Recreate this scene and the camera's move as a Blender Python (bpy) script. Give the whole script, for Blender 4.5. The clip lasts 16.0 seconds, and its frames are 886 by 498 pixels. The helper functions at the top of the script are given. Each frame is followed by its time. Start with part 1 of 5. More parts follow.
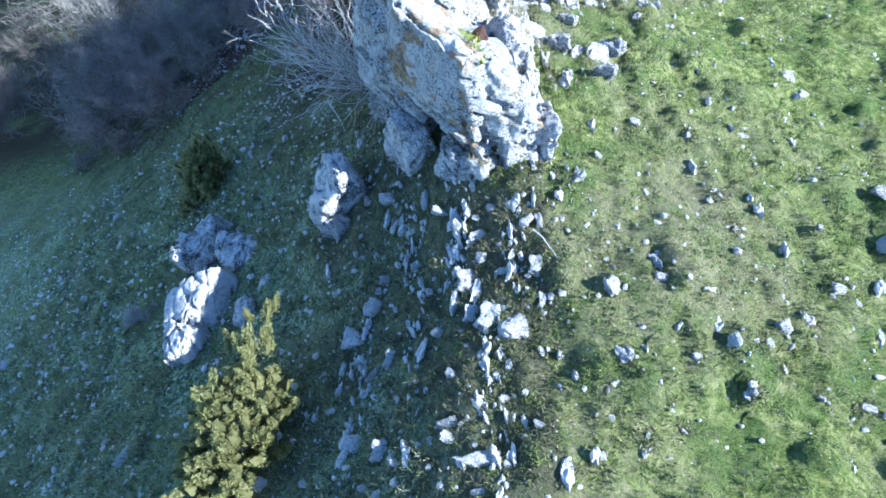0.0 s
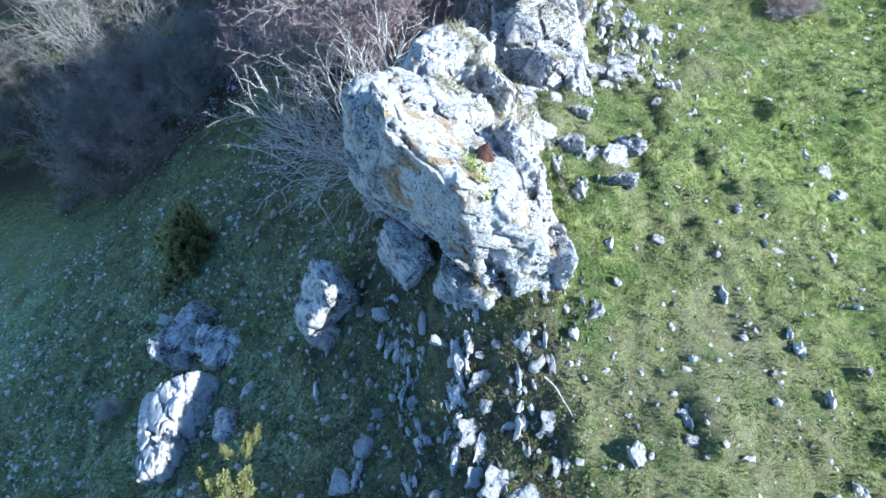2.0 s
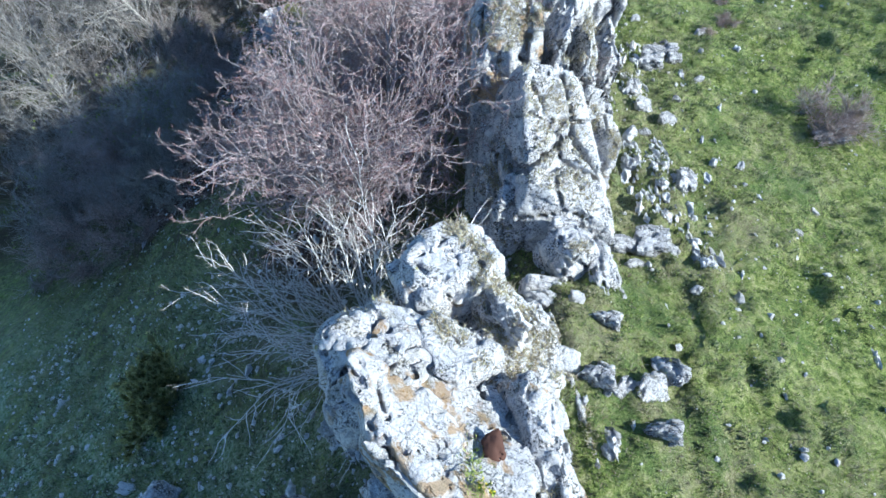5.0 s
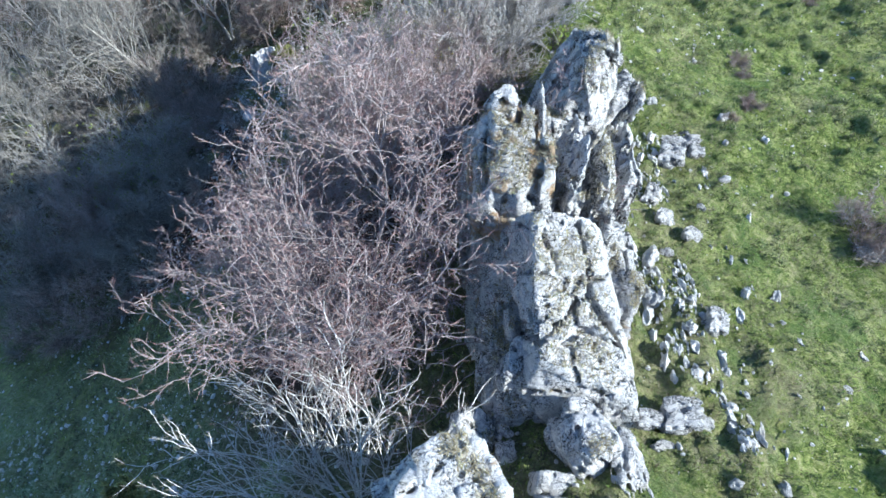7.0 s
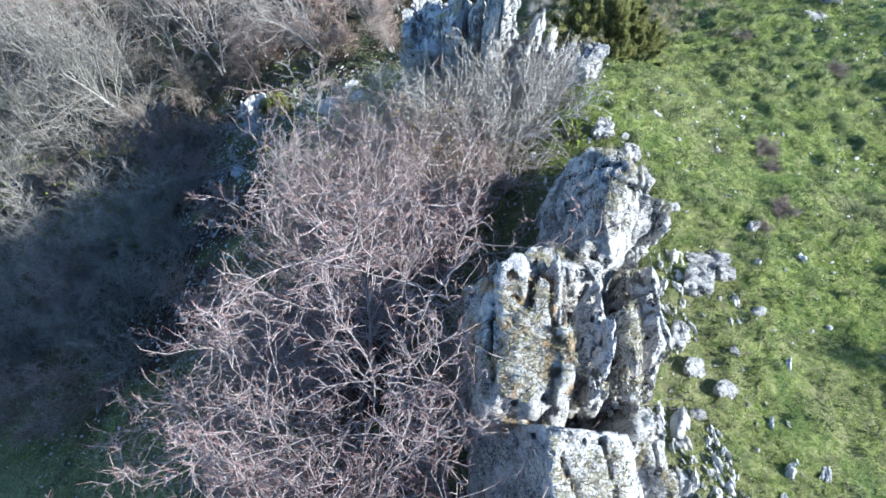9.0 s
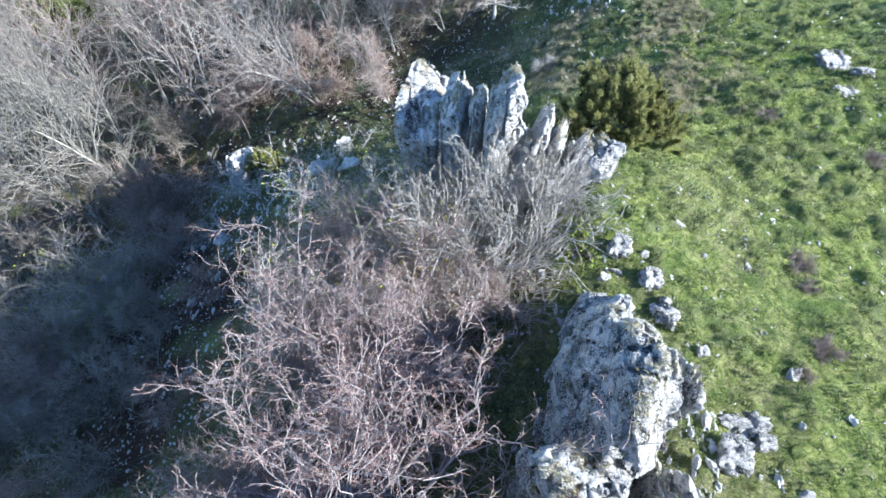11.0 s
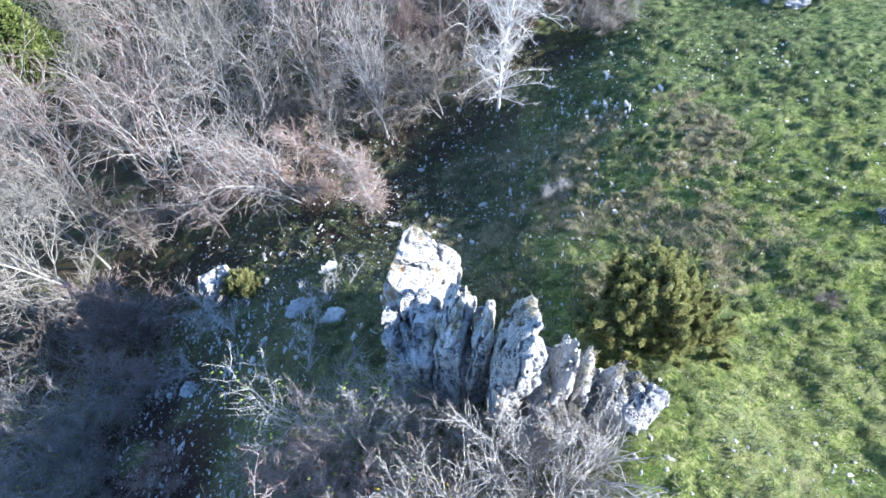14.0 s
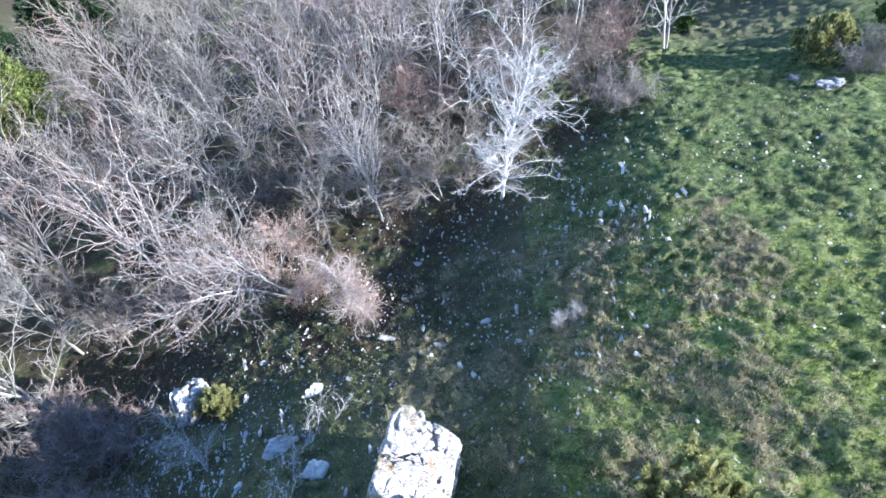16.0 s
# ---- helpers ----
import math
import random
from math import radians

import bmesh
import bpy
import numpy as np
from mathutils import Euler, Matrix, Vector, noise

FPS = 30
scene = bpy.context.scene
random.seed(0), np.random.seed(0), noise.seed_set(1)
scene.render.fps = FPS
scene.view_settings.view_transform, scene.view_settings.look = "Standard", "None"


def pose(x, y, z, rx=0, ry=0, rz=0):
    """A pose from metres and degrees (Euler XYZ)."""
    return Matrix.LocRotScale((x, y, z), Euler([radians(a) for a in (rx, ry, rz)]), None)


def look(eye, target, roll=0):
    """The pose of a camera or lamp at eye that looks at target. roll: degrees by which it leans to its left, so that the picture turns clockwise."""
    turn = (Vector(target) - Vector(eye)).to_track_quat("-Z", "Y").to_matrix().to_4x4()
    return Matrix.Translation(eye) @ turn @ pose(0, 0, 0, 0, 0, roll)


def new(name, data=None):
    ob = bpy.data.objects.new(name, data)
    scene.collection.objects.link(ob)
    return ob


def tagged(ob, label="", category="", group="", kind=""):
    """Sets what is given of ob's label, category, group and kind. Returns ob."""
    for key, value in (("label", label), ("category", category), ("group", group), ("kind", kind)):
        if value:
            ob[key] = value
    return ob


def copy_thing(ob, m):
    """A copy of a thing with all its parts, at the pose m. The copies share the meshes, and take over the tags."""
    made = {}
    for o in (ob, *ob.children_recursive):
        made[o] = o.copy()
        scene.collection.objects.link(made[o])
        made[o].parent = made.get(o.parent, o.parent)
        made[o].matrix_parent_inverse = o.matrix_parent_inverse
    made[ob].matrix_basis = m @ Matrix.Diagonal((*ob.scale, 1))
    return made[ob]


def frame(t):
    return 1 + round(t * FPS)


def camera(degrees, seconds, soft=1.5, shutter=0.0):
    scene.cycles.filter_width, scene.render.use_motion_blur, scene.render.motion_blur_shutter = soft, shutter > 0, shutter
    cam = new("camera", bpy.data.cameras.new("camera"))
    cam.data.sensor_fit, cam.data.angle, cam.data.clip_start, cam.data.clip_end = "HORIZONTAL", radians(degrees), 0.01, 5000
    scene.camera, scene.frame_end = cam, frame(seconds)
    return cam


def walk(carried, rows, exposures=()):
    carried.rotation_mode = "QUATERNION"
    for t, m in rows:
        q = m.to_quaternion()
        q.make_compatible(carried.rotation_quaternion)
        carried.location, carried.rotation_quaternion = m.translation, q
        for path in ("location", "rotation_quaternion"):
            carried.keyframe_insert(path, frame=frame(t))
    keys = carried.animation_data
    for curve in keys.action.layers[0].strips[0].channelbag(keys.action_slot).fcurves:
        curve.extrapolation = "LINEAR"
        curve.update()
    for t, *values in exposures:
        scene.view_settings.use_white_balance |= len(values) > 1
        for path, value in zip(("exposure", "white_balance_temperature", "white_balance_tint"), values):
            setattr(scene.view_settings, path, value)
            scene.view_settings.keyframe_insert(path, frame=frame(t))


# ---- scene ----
cam = camera(72.0, 16.0, soft=1.5)
METRES, EYE, TILT, LEAN, TURN, K = 30.0, 14.0, -60.4, 0.0, 0.0, 0.838
ROWS = [
    (0.0, 0.0, 0.0, 0.0, 0.0, 0.0, -0.0),
    (0.5, 0.0006, 0.0114, 0.0169, 0.06, -0.01, 0.01),
    (1.0, 0.0005, 0.0244, 0.0369, 0.04, -0.08, -0.01),
    (1.5, 0.0005, 0.0366, 0.0558, 0.05, -0.11, -0.03),
    (2.0, 0.0004, 0.05, 0.0764, 0.05, -0.11, -0.04),
    (2.5, 0.0005, 0.0624, 0.0957, 0.07, -0.1, -0.04),
    (3.0, 0.0005, 0.0765, 0.1168, 0.08, -0.09, -0.03),
    (5.5, 0.0027, 0.1484, 0.2262, 0.21, -0.18, 0.0),
    (6.0, 0.0032, 0.1646, 0.2496, 0.22, -0.17, 0.0),
    (6.5, 0.0037, 0.179, 0.2719, 0.22, -0.18, -0.02),
    (7.0, 0.0041, 0.1948, 0.2963, 0.25, -0.19, 0.02),
    (7.5, 0.0044, 0.2098, 0.3191, 0.27, -0.19, 0.03),
    (8.0, 0.0048, 0.2262, 0.3445, 0.29, -0.23, 0.04),
    (8.5, 0.0049, 0.2419, 0.3681, 0.27, -0.22, 0.04),
    (9.0, 0.0049, 0.2591, 0.3943, 0.28, -0.24, 0.06),
    (11.5, 0.0057, 0.3513, 0.5275, 0.12, -0.28, -0.05),
    (12.0, 0.0063, 0.3722, 0.5579, 0.13, -0.26, -0.01),
    (12.5, 0.0068, 0.3921, 0.5874, 0.16, -0.26, 0.01),
    (13.0, 0.0071, 0.4145, 0.6206, 0.17, -0.28, 0.07),
    (13.5, 0.0075, 0.4357, 0.6518, 0.19, -0.28, 0.08),
    (14.0, 0.0081, 0.4593, 0.686, 0.2, -0.25, 0.07),
    (14.5, 0.0087, 0.4821, 0.7182, 0.2, -0.18, 0.03),
    (15.0, 0.0101, 0.5081, 0.7546, 0.24, -0.08, 0.0),
    (15.5, 0.0112, 0.5335, 0.7889, 0.29, 0.04, -0.03),
    (16.0, 0.0115, 0.5614, 0.8272, 0.3, 0.16, -0.08),
]
walk(cam, [(t, pose(0, 0, EYE, TILT, LEAN, TURN) @ pose(METRES * x, METRES * K * y, METRES * z, 90 + pitch / K, roll, yaw / K)) for t, x, y, z, yaw, pitch, roll in ROWS], exposures=[(0.0, 1.77, 4680, 6.5), (3.0, 1.43, 4900, 4.0), (6.0, 1.33, 4950, 4.0), (9.0, 1.5, 5130, 4.5), (12.5, 1.82, 5160, 8.0), (16.0, 1.99, 5060, 12)])


# ---- light ----
SUN_AZ, SUN_EL = -12.0, 31.6
sun_way = Vector((math.cos(radians(SUN_AZ)) * math.cos(radians(SUN_EL)), math.sin(radians(SUN_AZ)) * math.cos(radians(SUN_EL)), math.sin(radians(SUN_EL))))
world = bpy.data.worlds.new("sky")
scene.world = world
world.use_nodes = True
wn = world.node_tree.nodes
sky = wn.new("ShaderNodeTexSky")
sky.sky_type, sky.sun_disc = "NISHITA", False
sky.sun_elevation, sky.sun_rotation = radians(SUN_EL), radians(90 - SUN_AZ)
sky.altitude, sky.dust_density, sky.ozone_density = 900, 0.2, 2.2
wn["Background"].inputs["Strength"].default_value = 0.105
world.node_tree.links.new(sky.outputs[0], wn["Background"].inputs["Color"])
lamp = bpy.data.lights.new("sun", "SUN")
lamp.energy, lamp.angle, lamp.color = 4.9, radians(0.55), (1.0, 0.88, 0.72)
sun = new("sun", lamp)
sun.matrix_world = look(sun_way * 60, (0, 0, 0))

# terrain
BUMPS = [(-18.0, 19.7, 6.0, -1.05), (-30.0, 5.0, 6.0, 1.48), (1.1, 9.7, 2.0, 0.9), (-6.0, 25.0, 6.0, 0.73), (0.5, 40.8, 3.5, -1.09), (12.8, 24.4, 3.5, -0.78),
         (-1.6, 4.4, 2.0, -0.65), (-35.0, 20.0, 2.0, 0.96), (-15.0, 50.0, 6.0, 0.84), (-20.0, 35.0, 3.5, -0.86), (4.6, 26.4, 2.0, 0.59), (2.6, 35.7, 3.5, -0.66),
         (10.7, 15.1, 3.5, -0.53), (-4.0, 30.3, 2.0, 0.65), (-15.9, 22.6, 3.5, -0.49), (15.9, 43.3, 6.0, 0.37), (-6.3, 6.5, 2.0, -0.35), (-1.0, 12.0, 3.5, 0.28),
         (25.0, 30.0, 6.0, 0.49), (15.0, 60.0, 6.0, -0.6), (30.0, 60.0, 7.0, 3.2), (6.3, 33.8, 2.0, -0.33), (2.0, 25.0, 2.0, 0.3)]
FOLDS = [(8.4, 42.0, 1.6, 0.5), (9.6, 47.0, 2.0, 0.6), (5.6, 42.5, 1.6, -0.5), (6.4, 47.5, 1.8, -0.8), (10.6, 53.0, 2.2, 0.6), (7.2, 53.0, 2.4, -0.8), (1.75, 2.7, 0.7, -0.35), (2.6, 2.9, 0.5, 0.12)]


def land(x, y):
    """The smooth hillside: a shelf of pasture, falling away to the left of the crest."""
    x, y = np.asarray(x, float), np.asarray(y, float)
    xc, yc = 40 * np.tanh(x / 40), np.clip(y, -12, 75)
    u = yc / 10
    h = 4.8286 + 0.1367 * u - 0.8241 * u * u + 0.0506 * u ** 3 + (-0.1239 + 0.064 * u) * (xc - 7)
    crest = 0.0562 + 1.8237 * u - 0.119 * u * u
    h = h - (0.8272 - 0.1093 * u) * 0.7 * np.logaddexp(0, (crest - xc) / 0.7)
    for bx, by, s, a in BUMPS + FOLDS:
        h = h + a * np.exp(-((x - bx) ** 2 + (y - by) ** 2) / (2 * s * s))
    return h - 0.25 * np.maximum(0, y - 75) - 0.1 * np.maximum(0, -12 - y) * 0
# end terrain


TABLE = np.random.RandomState(7).permutation(256)


def lattice(i, j, k):
    return TABLE[(TABLE[(TABLE[i & 255] + j) & 255] + k) & 255] / 255.0


def grain(p, seed=0):
    """Smooth noise from 0 to 1 at the points p."""
    p = np.asarray(p, float) + seed * 17.31
    i = np.floor(p).astype(int)
    f = p - i
    f = f * f * f * (f * (f * 6 - 15) + 10)
    out = 0
    for a in (0, 1):
        for b in (0, 1):
            for c in (0, 1):
                w = (f[:, 0] if a else 1 - f[:, 0]) * (f[:, 1] if b else 1 - f[:, 1]) * (f[:, 2] if c else 1 - f[:, 2])
                out = out + w * lattice(i[:, 0] + a, i[:, 1] + b, i[:, 2] + c)
    return out


def layers(p, n=4, seed=0, gain=0.5):
    total, amp, norm = 0, 1.0, 0
    for k in range(n):
        total = total + amp * grain(np.asarray(p) * 2 ** k, seed + k)
        norm += amp
        amp *= gain
    return total / norm


def flat(x, y):
    return np.stack([np.ravel(x), np.ravel(y), np.zeros(np.size(x)) + 0.5], 1)


def litter_shade_at(x, y):
    """How far the floor is covered with dead leaves and darkened by painted shade: under the wood, beneath the crag's
    trees and on the slopes beside.
    """
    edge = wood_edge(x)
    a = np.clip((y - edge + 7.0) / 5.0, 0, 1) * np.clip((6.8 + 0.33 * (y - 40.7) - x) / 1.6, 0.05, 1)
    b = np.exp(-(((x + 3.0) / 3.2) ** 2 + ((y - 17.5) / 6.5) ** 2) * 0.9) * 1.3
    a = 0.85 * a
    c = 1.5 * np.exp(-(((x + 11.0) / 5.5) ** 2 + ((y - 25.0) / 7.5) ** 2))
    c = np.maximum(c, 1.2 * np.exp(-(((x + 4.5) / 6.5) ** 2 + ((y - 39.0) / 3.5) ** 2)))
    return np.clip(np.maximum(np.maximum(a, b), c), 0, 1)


def wood_edge(x):
    return np.interp(x, [-60, -27, -19, -16, -13.5, -12.3, -7.7, 0, 2, 5, 10.5, 14, 30], [23, 24.4, 27.2, 30, 34, 38.2, 40.5, 44.5, 46.5, 49, 52, 58, 76])


def mounds(x, y, cell=0.48):
    """Rounded tussock tops, 1 in the middle and 0 between them."""
    x, y = np.ravel(x).astype(float), np.ravel(y).astype(float)
    size = np.clip(2.4 * layers(flat(x, y) * 0.55, 2, 83) - 0.5, 0.25, 1.1)
    x, y = x + 1.1 * layers(flat(x, y) * 1.3, 2, 81), y + 1.1 * layers(flat(x, y) * 1.3, 2, 82)
    x, y = x / cell, y / cell
    i, j = np.floor(x).astype(int), np.floor(y).astype(int)
    best = np.zeros(len(x))
    for a in (-1, 0, 1):
        for b in (-1, 0, 1):
            u, v, w = (lattice(i + a, j + b, k) for k in (3, 11, 29))
            d2 = ((i + a + u - x) ** 2 + (j + b + v - y) ** 2) / (0.3 + 0.45 * w) ** 2
            best = np.maximum(best, np.maximum(1 - d2, 0) * (0.35 + 0.65 * w))
    return best * size


def hummocks(x, y):
    """Tussocks and small hollows."""
    p = flat(x, y)
    right = 1 / (1 + np.exp(-np.clip(p[:, 0] - 1.5 - 0.05 * p[:, 1], -20, 20) / 0.8))
    rear = np.clip((p[:, 1] - 24) / 8, 0, 1)
    m = np.maximum(layers(p * (1.5, 1.1, 1), 3, 3) - 0.47, -0.05)
    tuft = np.maximum(layers(p * 3.1, 3, 9, 0.7) - 0.5, 0)
    fine = layers(p * 7.0, 2, 12) - 0.5
    patch = 0.4 + 0.9 * layers(p * 0.3, 2, 19)
    tuft = tuft + 0.12 * mounds(p[:, 0], p[:, 1]) * (0.35 + 0.65 * rear + 0.25 * right) * np.where(np.abs(p[:, 0]) < 40, 1, 0)
    return m * (right * (0.42 - 0.24 * rear + 0.35 * np.clip((14 - p[:, 1]) / 6, 0, 1)) + 0.28 - 0.13 * rear + 0.2 * (1 - right) * np.clip((16 - p[:, 1]) / 4, 0, 1)) * patch + tuft * (0.36 + 0.25 * rear + 0.2 * right) * patch + fine * 0.06 + (layers(p * 0.4, 2, 5) - 0.5) * 0.3


# ---- materials ----
def mk(name):
    m = bpy.data.materials.new(name)
    m.use_nodes = True
    t = m.node_tree
    return m, t, t.nodes["Principled BSDF"]


def nd(t, kind, ins=None, **props):
    n = t.nodes.new("ShaderNode" + kind)
    for k, v in props.items():
        if k == "operation":
            n.operation = v
        elif k == "blend_type":
            n.blend_type = v
        elif k == "data_type":
            n.data_type = v
        elif k == "attribute_name":
            n.attribute_name = v
        elif k == "feature":
            n.feature = v
    for k, v in (ins or {}).items():
        if isinstance(v, bpy.types.NodeSocket):
            t.links.new(v, n.inputs[k])
        else:
            n.inputs[k].default_value = v
    return n


def nz(t, vec, scale, detail=4, rough=0.6, dist=0.0):
    return nd(t, "TexNoise", {"Vector": vec, "Scale": scale, "Detail": detail, "Roughness": rough, "Distortion": dist}).outputs["Fac"]


def ramp(t, fac, *stops):
    n = t.nodes.new("ShaderNodeValToRGB")
    t.links.new(fac, n.inputs[0])
    e = n.color_ramp.elements
    while len(e) < len(stops):
        e.new(0.5)
    for k, (pos, col) in enumerate(stops):
        e[k].position = pos
        e[k].color = (*col, 1) if isinstance(col, tuple) else (col, col, col, 1)
    return n.outputs[0]


def mix(t, fac, a, b, blend="MIX"):
    n = t.nodes.new("ShaderNodeMix")
    n.data_type, n.blend_type = "RGBA", blend
    for sock, v in ((n.inputs[0], fac), (n.inputs[6], a), (n.inputs[7], b)):
        if isinstance(v, bpy.types.NodeSocket):
            t.links.new(v, sock)
        else:
            sock.default_value = v if isinstance(v, float) else (*v, 1)
    return n.outputs[2]


def bumped(t, bsdf, height, strength, distance):
    n = nd(t, "Bump", {"Height": height, "Strength": strength, "Distance": distance})
    t.links.new(n.outputs[0], bsdf.inputs["Normal"])


def limestone(name, lichen=0.52, ochre=0.64, light=0.9):
    m, t, b = mk(name)
    c = nd(t, "TexCoord").outputs["Object"]
    info = nd(t, "ObjectInfo").outputs["Random"]
    big = nz(t, c, 1.3, 4, 0.6, 0.4)
    mid = nz(t, c, 8.5, 6, 0.75)
    fine = nz(t, c, 26, 6, 0.75)
    col = ramp(t, mid, (0.33, (light * 0.42, light * 0.415, light * 0.41)), (0.43, (light * 0.82, light * 0.785, light * 0.74)), (0.68, (light, light * 0.955, light * 0.86)))
    col = mix(t, ramp(t, big, (0.45, 0.0), (0.65, 0.32)), col, (light * 0.62, light * 0.62, light * 0.64))
    spots = ramp(t, fine, (lichen - 0.09, 1.0), (lichen + 0.0, 0.0))
    zone = ramp(t, nz(t, c, 2.6, 5, 0.65, 0.8), (0.42, 0.0), (0.58, 1.0))
    col = mix(t, mix(t, 1.0, spots, zone, "MULTIPLY"), col, (0.06, 0.058, 0.055))
    col = mix(t, ramp(t, nz(t, c, 1.9, 5, 0.6, 0.5), (ochre, 0.0), (ochre + 0.06, 0.75)), col, (0.44, 0.27, 0.1))
    bent = nd(t, "VectorMath", {0: c, 1: nd(t, "VectorMath", {0: nd(t, "TexNoise", {"Vector": c, "Scale": 2.2, "Detail": 5.0, "Roughness": 0.65}).outputs["Color"], 1: (0.55, 0.55, 0.55)}, operation="MULTIPLY").outputs[0]}, operation="ADD").outputs[0]
    crack = nd(t, "TexVoronoi", {"Vector": bent, "Scale": 2.1}, feature="DISTANCE_TO_EDGE").outputs["Distance"]
    thin = nd(t, "TexVoronoi", {"Vector": bent, "Scale": 6.0}, feature="DISTANCE_TO_EDGE").outputs["Distance"]
    seam = nd(t, "Math", {0: ramp(t, crack, (0.0, 0.4), (0.03, 0.0)), 1: ramp(t, thin, (0.0, 0.25), (0.04, 0.0))}, operation="MAXIMUM").outputs[0]
    seam = nd(t, "Math", {0: seam, 1: ramp(t, nz(t, c, 1.7, 3), (0.38, 0.0), (0.52, 1.0))}, operation="MULTIPLY").outputs[0]
    col = mix(t, seam, col, (0.05, 0.043, 0.036))
    col = mix(t, ramp(t, nz(t, c, 3.4, 5, 0.65), (0.67, 0.0), (0.71, 0.75)), col, (0.4, 0.34, 0.06))
    pits = nz(t, c, 60, 4, 0.8)
    col = mix(t, ramp(t, pits, (0.34, 0.7), (0.42, 0.0)), col, (0.1, 0.095, 0.088))
    up = nd(t, "SeparateXYZ", {0: nd(t, "NewGeometry").outputs["Normal"]}).outputs[2]
    moss = nd(t, "Math", {0: ramp(t, nz(t, c, 2.2, 6, 0.7), (0.54, 0.0), (0.64, 0.5)), 1: ramp(t, up, (0.62, 0.0), (0.85, 1.0))}, operation="MULTIPLY").outputs[0]
    col = mix(t, moss, col, ramp(t, fine, (0.35, (0.16, 0.14, 0.07)), (0.65, (0.42, 0.36, 0.21))))
    tone = nd(t, "MapRange", {"Value": info, "To Min": 0.8, "To Max": 1.0}).outputs[0]
    col = mix(t, 1.0, col, tone, "MULTIPLY")
    t.links.new(col, b.inputs["Base Color"])
    b.inputs["Roughness"].default_value = 0.92
    b.inputs["Specular IOR Level"].default_value = 0.25
    h = nd(t, "Math", {0: mid, 1: nd(t, "Math", {0: fine, 1: 0.5}, operation="MULTIPLY").outputs[0]}, operation="ADD").outputs[0]
    h = nd(t, "Math", {0: h, 1: ramp(t, crack, (0.0, 0.0), (0.05, 0.25))}, operation="ADD").outputs[0]
    bumped(t, b, h, 1.0, 0.09)
    return m


def pasture():
    m, t, b = mk("pasture")
    c = nd(t, "TexCoord").outputs["Object"]
    knoll = nd(t, "Attribute", attribute_name="knoll").outputs["Fac"]
    litter = nd(t, "Attribute", attribute_name="litter").outputs["Fac"]
    dry = nd(t, "Attribute", attribute_name="dry").outputs["Fac"]
    heath = nd(t, "Attribute", attribute_name="heath").outputs["Fac"]
    a, d, e = nz(t, c, 2.2, 6, 0.7, 0.5), nz(t, c, 5, 7, 0.78, 0.6), nz(t, c, 26, 6, 0.8)
    green = ramp(t, d, (0.38, (0.065, 0.082, 0.023)), (0.47, (0.17, 0.225, 0.05)), (0.54, (0.31, 0.35, 0.095)), (0.64, (0.5, 0.48, 0.22)))
    straw = ramp(t, e, (0.3, (0.14, 0.115, 0.065)), (0.5, (0.3, 0.26, 0.155)), (0.72, (0.5, 0.45, 0.3)))
    f = nd(t, "Math", {0: dry, 1: nd(t, "Math", {0: a, 1: 0.5}, operation="SUBTRACT").outputs[0]}, operation="ADD").outputs[0]
    f = nd(t, "Math", {0: f, 1: nd(t, "Math", {0: nz(t, c, 14, 4, 0.7), 1: 0.5}, operation="SUBTRACT").outputs[0]}, operation="ADD").outputs[0]
    col = mix(t, ramp(t, f, (0.3, 0.0), (0.72, 0.75)), green, straw)
    deep = ramp(t, nz(t, c, 0.85, 5, 0.65, 0.6), (0.52, 0.0), (0.62, 0.65))
    col = mix(t, deep, col, ramp(t, e, (0.35, (0.04, 0.075, 0.018)), (0.6, (0.13, 0.21, 0.045)), (0.75, (0.26, 0.33, 0.1))))
    lush = nd(t, "Attribute", attribute_name="lush").outputs["Fac"]
    col = mix(t, lush, col, ramp(t, d, (0.38, (0.025, 0.042, 0.015)), (0.48, (0.07, 0.11, 0.035)), (0.56, (0.13, 0.175, 0.06)), (0.66, (0.26, 0.29, 0.13))))
    tops = ramp(t, e, (0.3, (0.11, 0.15, 0.05)), (0.5, (0.22, 0.26, 0.1)), (0.7, (0.42, 0.4, 0.23)))
    k = nd(t, "Math", {0: knoll, 1: nd(t, "Math", {0: nz(t, c, 9, 4, 0.7), 1: 0.5}, operation="SUBTRACT").outputs[0]}, operation="ADD").outputs[0]
    col = mix(t, ramp(t, k, (0.3, 0.0), (0.65, 0.8)), col, tops)
    brown = ramp(t, e, (0.35, (0.07, 0.065, 0.045)), (0.55, (0.17, 0.15, 0.1)), (0.75, (0.34, 0.3, 0.21)))
    g = nd(t, "Math", {0: heath, 1: nd(t, "Math", {0: nz(t, c, 2.4, 6, 0.7, 0.6), 1: 0.5}, operation="SUBTRACT").outputs[0]}, operation="ADD").outputs[0]
    col = mix(t, ramp(t, g, (0.35, 0.0), (0.6, 0.75)), col, brown)
    sage = ramp(t, nz(t, c, 9, 6, 0.75, 0.4), (0.37, (0.05, 0.075, 0.03)), (0.48, (0.23, 0.31, 0.14)), (0.6, (0.58, 0.6, 0.42)))
    col = mix(t, nd(t, "Attribute", attribute_name="pale").outputs["Fac"], col, sage)
    col = mix(t, ramp(t, nz(t, c, 5, 5, 0.7, 0.5), (0.63, 0.0), (0.72, 0.3)), col, (0.06, 0.045, 0.03))
    # Dead leaf browns, near black so that tree shade is painted in too.
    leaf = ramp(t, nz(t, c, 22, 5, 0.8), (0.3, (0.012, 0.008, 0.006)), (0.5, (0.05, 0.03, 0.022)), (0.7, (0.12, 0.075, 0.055)))
